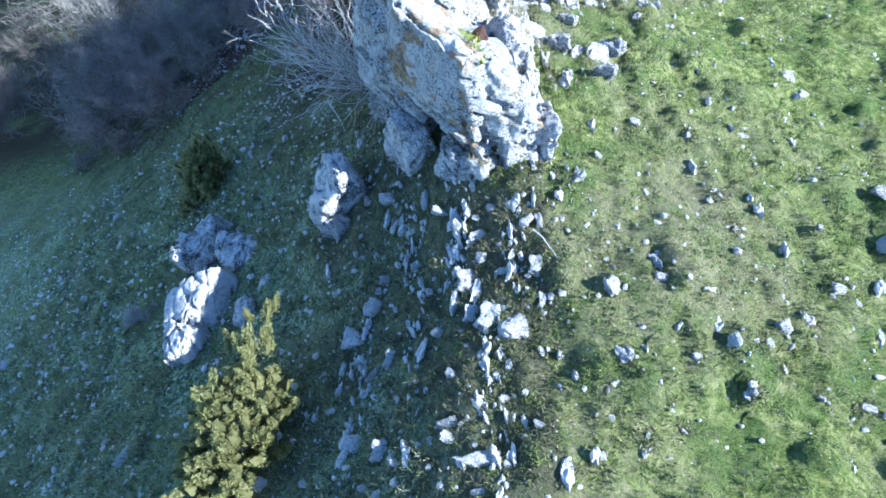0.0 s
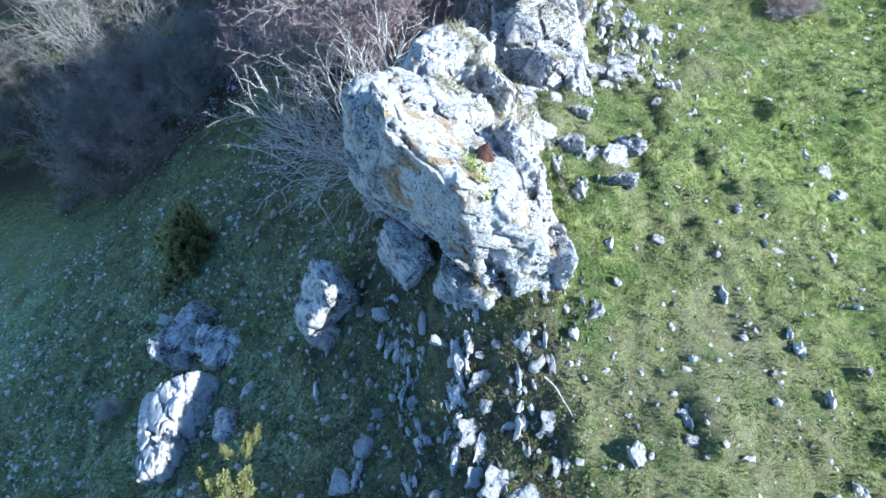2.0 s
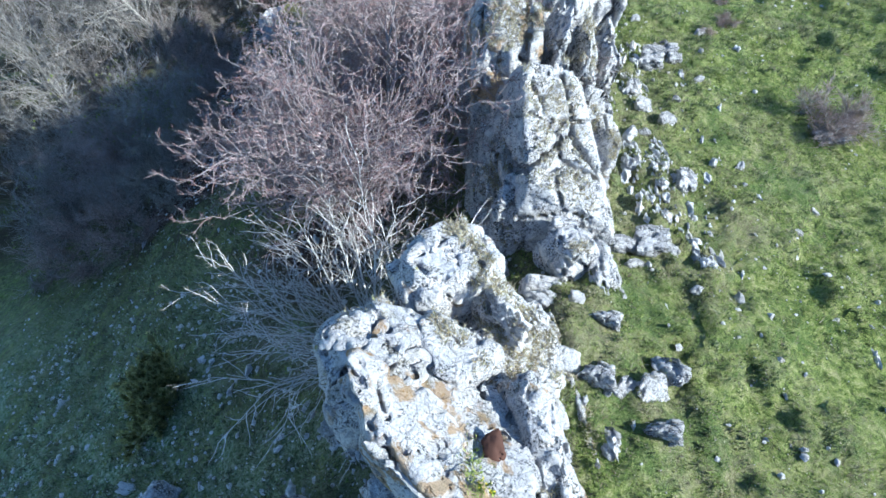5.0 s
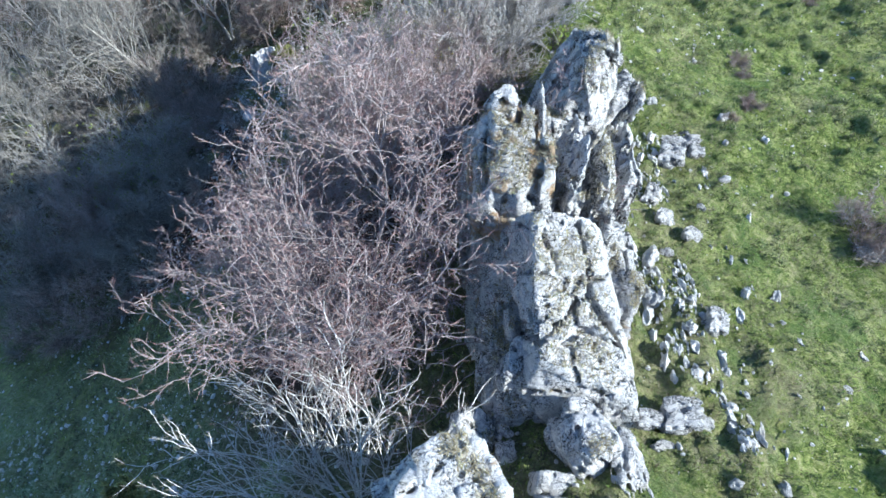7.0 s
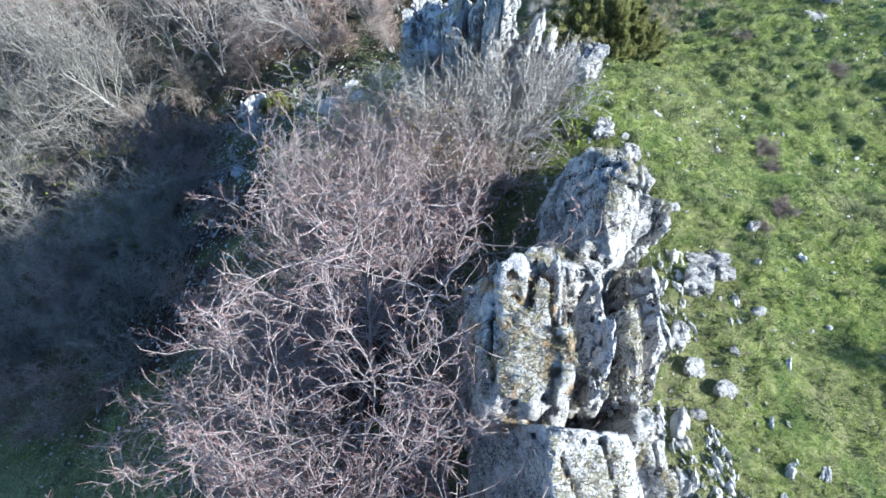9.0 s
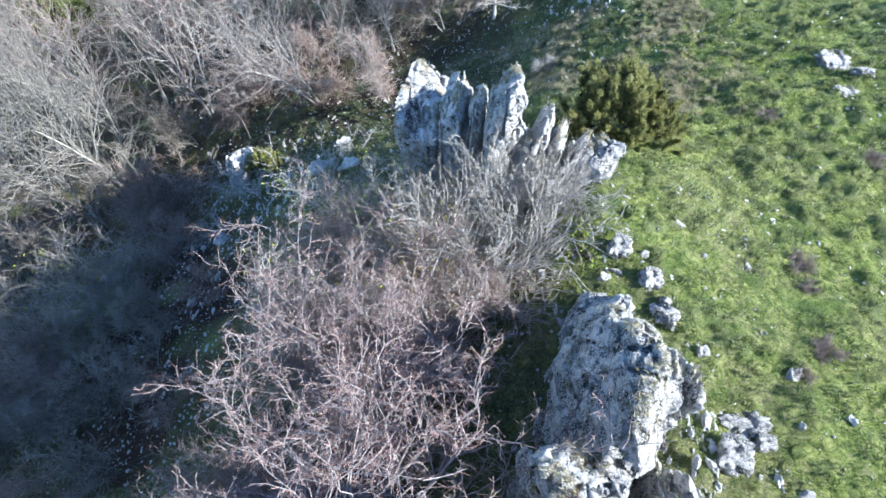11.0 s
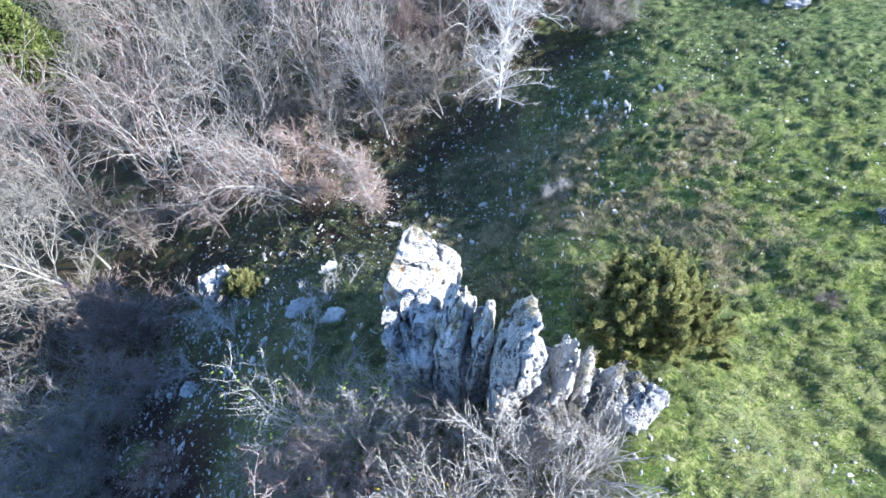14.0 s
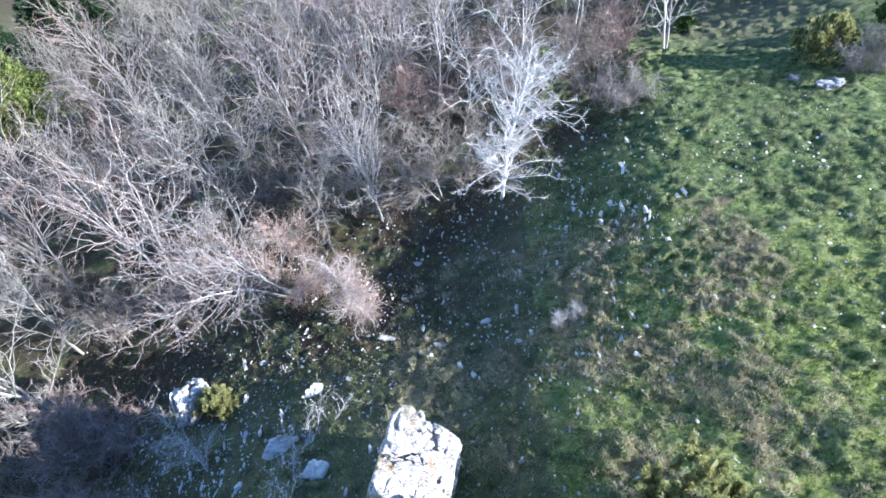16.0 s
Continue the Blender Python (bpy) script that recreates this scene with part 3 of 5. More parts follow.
knoll = np.clip((layers(flat(X, Y) * 3.1, 3, 9, 0.7) - 0.5) * 4 + mounds(X, Y) * 0.9, 0, 1) * (0.45 + 0.55 * np.clip((flat(X, Y)[:, 1] - 20) / 10, 0, 1))
gm.attributes.new("knoll", "FLOAT", "POINT").data.foreach_set("value", knoll.astype(np.float32))


def pale_at(x, y):
    """Sage-coloured turf on the slope beneath the crag."""
    p = flat(x, y)
    return np.clip((1.2 - p[:, 0]) / 3, 0, 1) * np.clip((16 - p[:, 1] - 0.15 * p[:, 0]) / 5, 0, 1) * np.clip(layers(p * 0.8, 3, 31) * 2.6 - 0.5, 0.2, 0.95)


gm.attributes.new("pale", "FLOAT", "POINT").data.foreach_set("value", pale_at(X, Y).astype(np.float32))
lush = np.clip((flat(X, Y)[:, 1] - 36) / 7, 0, 0.9) * np.clip((flat(X, Y)[:, 0] - 3.5) / 4, 0.15, 1)
gm.attributes.new("lush", "FLOAT", "POINT").data.foreach_set("value", lush.astype(np.float32))
gm.attributes.new("heath", "FLOAT", "POINT").data.foreach_set("value", heath_shade_at(X, Y).astype(np.float32))
gm.attributes.new("dry", "FLOAT", "POINT").data.foreach_set("value", dry_at(X, Y).astype(np.float32))
tagged(new("ground", gm), "sloping mountain pasture of tussocky grass with leaf litter and painted shade under the wood", "ground", kind="structure")


def ground_z(x, y):
    return land(x, y) + hummocks(x, y)


def on_land(x, y, sink=0.0, **turn):
    return pose(x, y, float(ground_z([x], [y])[0]) - sink, **turn)


# ---- the crag: four outcrops along the crest ----
SW, TOP, EAST, UNDER = (-0.67, -0.73, 0.08), (0.42, 0.3, 0.86), (0.8, 0.05, 0.6), (-0.65, -0.71, -0.22)
crag = outcrop(0.2, 8.5, 3.5, "huge white limestone crag with ochre streaks and dark cracks")
block(crag, "main_block", 0.2, 8.5, 4.8, 4.4, 4.4, 5.4, 11, cuts=0, rough=0.55, material=STONE_WARM, grassy=False, bed=(1.4, 1.4, 0.42), dip=(14, 20, 0), planes=[(SW, (-0.24, 7.73, 6.28)), (UNDER, (-0.25, 7.75, 5.4)), (TOP, (0.13, 8.74, 6.68)), (EAST, (1.4, 8.2, 5.9)), ((0.25, -0.9, 0.3), (1.0, 7.05, 5.6)), ((-0.85, 0.45, 0.25), (-1.5, 9.0, 6.0)), ((0, 1, 0.35), (0.4, 10.4, 5.6))])
block(crag, "rim", -0.3, 8.5, 6.2, 1.1, 2.3, 2.0, 12, rz=42, cuts=1, rough=0.7, material=STONE_WARM, grassy=False, bed=(0.6, 1.5, 0.5), planes=[(SW, (-0.3, 7.82, 6.3)), ((0.5, 0.35, 0.8), (-0.1, 8.3, 7.05))])
block(crag, "rib", 1.32, 7.25, 5.1, 0.75, 1.0, 2.7, 19, rz=18, rx=-16, ry=8, cuts=2, rough=0.8, bed=(1, 1, 0.6))
block(crag, "thin_rib", 1.68, 7.35, 4.9, 0.3, 1.5, 2.0, 20, rz=14, rx=-14, ry=14, cuts=1, rough=0.7, bed=(0.6, 1.4, 1))
block(crag, "east_slab", 1.12, 8.5, 5.7, 0.8, 2.0, 1.7, 18, rz=14, ry=28, cuts=2, rough=0.8, bed=(0.5, 1.4, 1))
block(crag, "foot", -0.7, 8.05, 4.05, 0.75, 1.2, 1.7, 13, rz=42, rx=-4, cuts=1, blocky=0.0, rough=0.9, grassy=False)
block(crag, "ledge", 0.4, 7.2, 4.4, 1.4, 0.8, 1.5, 14, rz=-38, rx=-8, cuts=1, blocky=0.0, rough=0.9, bed=(1.2, 1.2, 0.5))
block(crag, "shoulder", -0.85, 9.65, 5.2, 1.7, 1.7, 3.4, 17, rz=30, cuts=3, rough=0.9, bed=(1, 1, 0.6), planes=[((0.3, 0.2, 0.9), (-0.53, 9.42, 6.78))])
block(crag, "knob", 0.05, 11.05, 4.9, 1.7, 1.5, 3.3, 15, rz=24, rx=-8, ry=4, blocky=0.0, cuts=1, rough=0.9, bed=(0.8, 1.2, 1))
block(crag, "ridge", 0.75, 10.6, 5.1, 0.8, 1.9, 2.6, 21, rz=34, rx=-6, ry=10, cuts=2, rough=0.8, bed=(0.6, 1.4, 1))
block(crag, "slab", 1.0, 9.95, 4.75, 1.7, 2.3, 2.3, 16, rz=16, ry=20, cuts=2, rough=1.1, grassy=0.46)
block(crag, "edge_rib", 1.95, 9.25, 4.6, 0.5, 1.7, 1.6, 22, rz=8, ry=12, cuts=2)
block(crag, "scar", 0.1, 9.75, 5.5, 1.3, 1.5, 2.2, 23, rz=35, ry=8, cuts=2, rough=1.0, grassy=0.5)

tower = outcrop(1.8, 13.8, 2.5, "steep white limestone tower with mossy shaded buttresses")
block(tower, "main_block", 2.1, 14.0, 3.4, 3.4, 3.9, 5.6, 21, cuts=0, rough=0.3, split=0.6, bed=(1.2, 1.4, 0.8), planes=[((0.32, -0.3, 0.9), (1.58, 14.25, 5.85)), ((-0.95, -0.12, 0.28), (1.4, 14.0, 5.5)), ((-0.15, -0.9, 0.4), (2.0, 12.75, 4.7)), ((0.9, 0.05, 0.35), (3.05, 13.9, 4.7)), ((0.1, 1, 0.15), (2.0, 15.7, 4))])
block(tower, "buttress", 1.12, 13.9, 2.7, 0.9, 2.7, 3.6, 22, rz=-4, cuts=2, material=STONE_GREY, grassy=0.45, bed=(0.6, 1, 1))
block(tower, "front_block", 1.35, 13.05, 3.6, 1.05, 1.2, 3.0, 26, rz=-14, rx=-10, cuts=2, rough=0.8, material=STONE_GREY)
block(tower, "lump", 2.75, 12.95, 4.0, 0.9, 1.0, 1.7, 27, rz=15, cuts=3, rough=0.8)
block(tower, "split_block", 2.25, 12.1, 4.5, 1.0, 1.2, 1.5, 24, rz=24, rx=-12, cuts=4, rough=0.7)
block(tower, "broken_block", 2.75, 11.75, 4.5, 0.7, 1.2, 1.2, 29, rz=12, rx=-8, cuts=3)
block(tower, "wedged_block", 0.5, 12.35, 3.8, 0.95, 0.9, 1.4, 25, rz=40, cuts=4, rough=0.6, material=STONE_GREY)
block(tower, "wedged_block", 1.1, 12.3, 3.4, 0.6, 0.7, 1.3, 30, rz=10, cuts=3, rough=0.6, material=STONE_GREY)
block(tower, "fallen_block", 1.75, 11.45, 4.55, 0.95, 0.6, 0.7, 66, rz=-12, cuts=4, rough=0.6)
block(tower, "flank", 3.0, 14.8, 3.3, 0.8, 2.6, 2.6, 67, rz=2, ry=14, cuts=2)

wall = outcrop(2.2, 18.2, 1.5, "tall flat-topped limestone wall with fissures and dry grass")
LEAF = (0.45, 1.4, 1.5)
block(wall, "broad_leaf", 1.22, 16.85, 3.1, 1.7, 3.0, 6.6, 36, rz=-2, cuts=0, rough=0.7, bed=LEAF, material=STONE_WARM, grassy=0.42, planes=[((0.05, -0.1, 1), (1.0, 16.8, 6.2)), ((0.97, 0.05, 0.05), (1.85, 16.8, 5.5)), ((-1, -0.08, 0.03), (0.52, 16.9, 6)), ((0.1, 1, 0.1), (1.0, 17.98, 6)), ((-0.25, -1, 0.2), (0.9, 15.75, 6))])
block(wall, "inner_leaf", 2.17, 16.75, 3.0, 0.7, 2.2, 6.3, 39, rz=-6, ry=2, cuts=1, blocky=0.1, rough=0.7, bed=LEAF, material=STONE, grassy=0.48)
block(wall, "dark_leaf", 2.74, 16.95, 2.85, 0.8, 2.9, 5.6, 32, rz=-8, ry=8, cuts=1, blocky=0.2, bed=LEAF, rough=0.7, material=STONE_GREY, grassy=0.5)
block(wall, "sloping_leaf", 3.25, 17.6, 2.4, 0.6, 2.9, 4.6, 40, rz=-10, ry=14, cuts=2, bed=LEAF, rough=0.7, material=STONE_GREY, grassy=0.5)
block(wall, "end_step", 1.35, 15.45, 2.6, 1.4, 0.8, 4.9, 38, rz=4, rx=-4, cuts=2, bed=LEAF, rough=0.8, grassy=0.5)
block(wall, "end_leaf", 2.55, 15.5, 2.8, 0.9, 1.0, 5.2, 33, rz=-6, ry=8, rx=-6, cuts=3, bed=LEAF)
block(wall, "hump", 2.97, 20.15, 2.85, 1.8, 3.4, 4.8, 34, rz=-10, ry=8, rx=4, blocky=0.6, cuts=4, rough=0.8, split=0.6, grassy=0.47, bed=(0.8, 1.2, 1.0), material=STONE_GREY)
block(wall, "apron", 3.8, 20.4, 2.4, 1.2, 3.4, 3.0, 35, rz=-12, ry=20, bed=LEAF, material=STONE_GREY)
block(wall, "saddle_block", 2.2, 18.6, 2.6, 1.8, 1.3, 4.6, 68, rz=-5, cuts=3, bed=LEAF, material=STONE_GREY, grassy=0.48)
block(wall, "tail", 3.3, 22.0, 1.9, 1.2, 1.6, 2.4, 37, rz=-25, ry=10, material=STONE_GREY, cuts=3)

fins = outcrop(1.6, 27.8, -1.5, "ribbed limestone outcrop of upright slabs with a detached white block")
UPRIGHT = (0.4, 1.0, 2.2)
block(fins, "capped_block", -0.4, 31.3, -1.9, 2.0, 2.3, 4.2, 41, rz=-12, cuts=0, rough=0.5, bed=(1.2, 1.2, 0.7), material=STONE_WARM, grassy=0.58, planes=[((0.32, 0.02, 0.94), (-1.0, 32.2, -0.32)), ((0.45, 0.85, 0.1), (0.1, 32.2, -1)), ((-0.9, 0.25, 0.15), (-1.15, 31.5, -0.5))])
block(fins, "neck", -0.2, 29.8, -1.7, 1.5, 1.6, 3.6, 48, rz=20, grassy=False)
block(fins, "shaded_slab", -0.4, 28.85, -0.6, 1.4, 1.9, 4.3, 42, rz=-10, ry=-4, rx=-4, cuts=0, blocky=0.0, bed=UPRIGHT, material=STONE_GREY)
block(fins, "ribbed_slab", 0.45, 28.7, -0.05, 0.85, 1.9, 4.3, 43, rz=-10, ry=-2, rx=-4, cuts=0, blocky=0.0, bed=UPRIGHT, rough=0.9)
block(fins, "ribbed_slab", 1.05, 28.45, 0.3, 0.6, 1.6, 4.2, 51, rz=-8, rx=-5, cuts=0, blocky=0.0, bed=UPRIGHT, rough=0.9)
block(fins, "tall_slab", 1.7, 27.8, 0.75, 1.1, 1.9, 5.4, 44, rz=-6, ry=2, rx=-6, cuts=1, blocky=0.15, bed=(0.6, 1.0, 1.6), rough=0.9)
block(fins, "fin", 2.5, 27.6, 0.2, 0.6, 1.6, 4.7, 45, rz=-14, ry=7, rx=-6, cuts=3, rough=0.7, bed=UPRIGHT)
block(fins, "fin", 3.02, 27.5, -0.1, 0.52, 1.5, 4.1, 46, rz=-16, ry=8, rx=-6, cuts=3, rough=0.7, bed=UPRIGHT)
block(fins, "fin", 2.15, 27.3, 0.1, 0.5, 1.2, 3.6, 52, rz=0, ry=4, rx=-8, cuts=3, rough=0.7, bed=UPRIGHT)
block(fins, "end_block", 3.95, 27.2, 0.2, 1.5, 1.6, 3.4, 47, rz=-22, ry=10, rx=-4, cuts=2, blocky=0.15, bed=(0.6, 1, 1), material=STONE_GREY)
block(fins, "body", 1.8, 28.2, -0.5, 4.4, 1.4, 3.4, 50, grid=60, rz=-8, rx=-4, bed=UPRIGHT)
block(fins, "toe", 2.5, 26.6, 0.4, 1.8, 0.8, 1.4, 49, rz=-8, rx=-10, cuts=4)
block(fins, "toe", 3.5, 26.35, 0.35, 0.8, 0.7, 1.0, 53, rz=20, rx=-10, cuts=4)

# ---- boulders ----
boulder(-2.35, 7.8, 3.05, 1.35, 1.3, 1.6, 51, rz=20, blocky=0.25, cuts=6, rough=1.0, material=STONE_GREY, label="round limestone boulder with dark lichen spots on the shaded slope")
boulder(-2.5, 7.25, 2.4, 1.1, 0.7, 1.0, 52, rz=-35, label="low tilted limestone slab below a round boulder")
boulder(-6.4, 8.25, -0.6, 1.4, 1.8, 1.6, 53, rz=-30, blocky=0.05, cuts=6, rough=1.2, material=STONE_GREY, label="lichen-dark limestone boulder on the shaded slope")
boulder(-5.15, 7.7, 0.1, 1.5, 1.2, 1.2, 54, rz=-10, blocky=0.1, cuts=6, rough=1.2, material=STONE_GREY, label="lichen-dark limestone boulder on the shaded slope")
boulder(-5.0, 8.95, -0.1, 0.6, 0.6, 0.75, 55, blocky=0.2, rough=0.7, label="small blue-grey boulder on the shaded slope")
boulder(-5.6, 5.55, 0.0, 1.75, 2.3, 2.4, 56, rz=12, rough=0.3, blocky=0.0, cuts=0, material=STONE_WHITE, planes=[((-0.5, 0.0, 0.86), (-5.95, 6.0, 0.95)), ((0.72, -0.2, 0.66), (-5.5, 6.0, 0.85)), ((0.15, -0.9, 0.4), (-5.6, 4.7, 0.5))], label="large split limestone slab with one bright sunlit face")
boulder(-4.5, 5.75, 0.8, 0.95, 0.95, 1.0, 57, blocky=0.75, rough=0.5, material=STONE_GREY, label="round speckled boulder beside a split slab")
boulder(-4.15, 6.4, 0.95, 0.6, 0.5, 0.65, 58, rz=25, rough=0.6, label="small white boulder above a round speckled one")
boulder(-9.75, 35.2, -10.3, 1.7, 1.8, 2.6, 59, rz=15, label="pale square limestone block at the edge of the wood")


# ---- stones in the turf ----
PEBBLES = [rock_mesh("stone", (1, 1, 1), 200 + k, 17 if k < 12 else 9, bed=(1, 1, 1), cuts=8, blocky=0.1, rough=1.2, deep=(0.6, 0.95), material=(STONE_WHITE, STONE_WHITE, STONE_GREY)[k % 3]) for k in range(24)]
WORDS = {
    "pasture": ("pale limestone stone half buried in the sunny pasture", "stones in the pasture"),
    "shade": ("bluish-white limestone slab jutting from the steep rocky turf", "slabs below the crag"),
}


SPOTS = []


def scatter_stones(kind, seed, rows):
    r = random.Random(seed + 300)
    for x, y, w, h in rows:
        pick = r.randrange(12) + (12 if max(w, h) < 0.35 else 0)
        ob = new("stone", PEBBLES[pick - pick % 3 + 2 if w > 0.4 and x > 2 else pick - pick % 3 + pick % 2 if kind == "shade" else pick])
        shade = kind == "shade"
        tall = (0.36 if shade else 0.45 if w < 0.4 else 0.75 if y < 26 else 0.5) * (w + h) / 2 + 0.05
        ob.matrix_world = on_land(x, y, -0.02 * tall, rx=r.uniform(-16, 16), ry=r.uniform(-16, 16), rz=r.uniform(-25, 15)) @ Matrix.Diagonal((w * (1.1 if shade else 1), h * (0.85 if shade else 0.8), tall, 1))
        SPOTS.append((x, y, max(w, h)))
        big = "large " if max(w, h) > 0.55 else ""
        tagged(ob, big + WORDS[kind][0], "stone", WORDS[kind][1])


scatter_stones("pasture", 0, [
    (2.71, 4.32, 0.37, 0.55), (3.56, 4.51, 0.29, 0.27), (2.73, 3.15, 0.31, 0.4), (1.99, 2.87, 0.17, 0.26), (7.62, 9.96, 0.46, 0.46), (7.62, 9.29, 0.35, 0.35),
    (8.09, 6.46, 0.38, 0.32), (7.78, 5.35, 0.26, 0.48), (6.86, 4.22, 0.17, 0.28), (5.87, 3.85, 0.21, 0.36), (5.4, 3.68, 0.25, 0.35), (5.0, 3.35, 0.15, 0.18),
    (4.51, 2.58, 0.14, 0.19), (6.36, 2.44, 0.26, 0.2), (3.67, 6.32, 0.13, 0.21), (4.67, 7.67, 0.19, 0.16), (5.9, 7.88, 0.31, 0.15), (1.38, 2.12, 0.16, 0.21),
    (2.45, 2.61, 0.1, 0.21), (2.19, 1.64, 0.12, 0.21), (2.43, 2.21, 0.13, 0.13), (2.45, 6.52, 0.24, 0.51), (2.37, 8.66, 0.28, 0.34), (3.65, 7.88, 0.23, 0.27),
])
scatter_stones("pasture", 1, [
    (3.84, 3.13, 0.2, 0.15), (3.64, 3.64, 0.14, 0.23), (4.43, 3.35, 0.19, 0.33), (6.59, 4.43, 0.33, 0.33), (5.0, 6.27, 0.11, 0.13), (5.13, 5.59, 0.13, 0.13),
    (6.61, 5.61, 0.11, 0.16), (2.87, 7.05, 0.13, 0.21), (2.82, 4.73, 0.09, 0.11), (2.91, 1.97, 0.08, 0.15), (3.46, 2.03, 0.1, 0.1), (5.63, 2.54, 0.14, 0.14),
    (5.24, 3.0, 0.14, 0.2), (4.24, 4.25, 0.18, 0.12), (1.82, 9.97, 0.59, 0.59), (2.31, 9.7, 0.67, 0.84), (3.14, 9.58, 0.53, 0.7), (3.53, 9.9, 0.63, 0.56),
    (2.75, 9.6, 0.34, 0.51), (3.17, 8.91, 0.62, 0.54), (2.38, 8.86, 0.33, 0.36), (3.86, 12.61, 0.79, 0.74), (3.31, 12.54, 0.52, 0.41), (4.32, 12.52, 0.3, 0.54),
])
scatter_stones("pasture", 2, [
    (3.52, 12.13, 0.46, 0.3), (1.65, 11.19, 0.64, 0.46), (2.22, 11.14, 0.32, 0.32), (2.64, 10.77, 0.63, 0.54), (0.42, 12.52, 0.63, 0.63), (1.05, 12.03, 0.39, 0.59),
    (5.1, 14.54, 0.51, 0.7), (6.63, 15.22, 0.22, 0.52), (5.53, 19.29, 0.74, 0.94), (6.24, 19.58, 0.47, 0.44), (4.71, 17.87, 0.42, 0.91), (4.83, 17.22, 0.43, 0.51),
    (5.38, 16.79, 0.46, 0.51), (5.81, 17.63, 0.21, 0.24), (4.3, 16.12, 0.31, 0.83), (4.04, 15.02, 0.33, 0.67), (9.33, 16.45, 0.87, 0.43), (6.64, 18.6, 0.37, 0.29),
    (7.43, 21.03, 0.29, 0.42), (4.94, 14.66, 0.2, 0.23), (5.56, 21.48, 0.32, 0.41), (5.11, 22.69, 0.43, 0.56), (4.7, 16.31, 0.29, 0.29), (7.15, 13.26, 0.19, 0.19),
])
scatter_stones("pasture", 3, [
    (7.88, 13.97, 0.2, 0.23), (4.47, 11.56, 0.25, 0.25), (5.31, 11.52, 0.18, 0.37), (5.97, 19.89, 1.01, 0.63), (5.01, 22.35, 0.61, 0.73), (4.87, 23.39, 0.52, 0.65),
    (4.37, 24.25, 0.58, 0.58), (7.5, 23.97, 0.2, 0.2), (4.17, 23.63, 0.39, 0.31), (3.62, 22.86, 0.5, 0.38), (13.66, 33.07, 1.14, 1.28), (14.22, 32.36, 0.99, 0.68),
    (13.34, 31.39, 0.95, 0.56), (7.39, 21.03, 0.29, 0.39), (7.06, 19.89, 0.2, 0.25), (4.81, 25.99, 0.34, 0.17), (4.31, 24.3, 0.55, 0.76), (4.88, 23.33, 0.55, 0.62),
    (4.94, 22.41, 0.61, 0.63), (4.24, 22.0, 0.76, 0.76), (3.87, 23.44, 0.34, 0.37), (3.46, 22.63, 0.43, 0.48), (3.19, 21.79, 0.66, 0.47), (3.93, 22.13, 0.43, 0.57),
])
scatter_stones("pasture", 4, [
    (2.84, 22.36, 0.31, 0.36), (6.03, 25.1, 0.27, 0.3), (4.93, 24.11, 0.28, 0.33), (7.58, 24.05, 0.22, 0.22), (2.51, 23.79, 0.25, 0.32), (-9.3, 30.15, 0.81, 0.81),
    (-0.92, 41.34, 0.44, 0.34), (-1.95, 37.15, 0.77, 0.26), (-4.52, 35.05, 0.72, 0.88), (-5.16, 32.9, 1.28, 1.04), (-3.71, 31.81, 0.98, 1.09), (6.08, 34.88, 0.28, 0.24),
    (-3.16, 35.42, 0.33, 0.25), (17.2, 48.22, 1.18, 0.71), (16.48, 49.41, 0.72, 0.6), (0.13, 36.49, 0.61, 0.28), (1.78, 37.35, 0.41, 0.32), (-7.07, 36.85, 0.48, 0.38),
    (4.06, 36.77, 0.27, 0.27), (2.82, 36.14, 0.27, 0.19),
])
scatter_stones("shade", 5, [
    (1.56, 4.77, 0.28, 0.45), (1.16, 3.77, 0.52, 0.62), (0.75, 3.92, 0.41, 0.68), (0.47, 4.07, 0.3, 0.42), (0.57, 5.54, 0.42, 0.36), (0.27, 5.9, 0.22, 0.53),
    (0.41, 4.72, 0.4, 0.58), (1.07, 4.8, 0.36, 0.15), (-0.36, 6.77, 0.17, 0.57), (-0.04, 6.3, 0.34, 0.23), (-1.14, 7.16, 0.42, 0.37), (-1.58, 7.41, 0.24, 0.34),
    (-1.69, 4.24, 0.41, 0.56), (-1.36, 4.8, 0.34, 0.45), (-0.93, 3.56, 0.22, 0.47), (-1.1, 5.33, 0.35, 0.24), (-1.45, 2.11, 0.45, 0.49), (-0.98, 1.91, 0.29, 0.47),
    (0.07, 2.21, 0.31, 0.27), (0.09, 2.0, 0.27, 0.25), (0.49, 1.66, 0.65, 0.29), (1.69, 5.66, 0.15, 0.43), (1.45, 5.69, 0.21, 0.45), (1.61, 4.13, 0.14, 0.4),
])
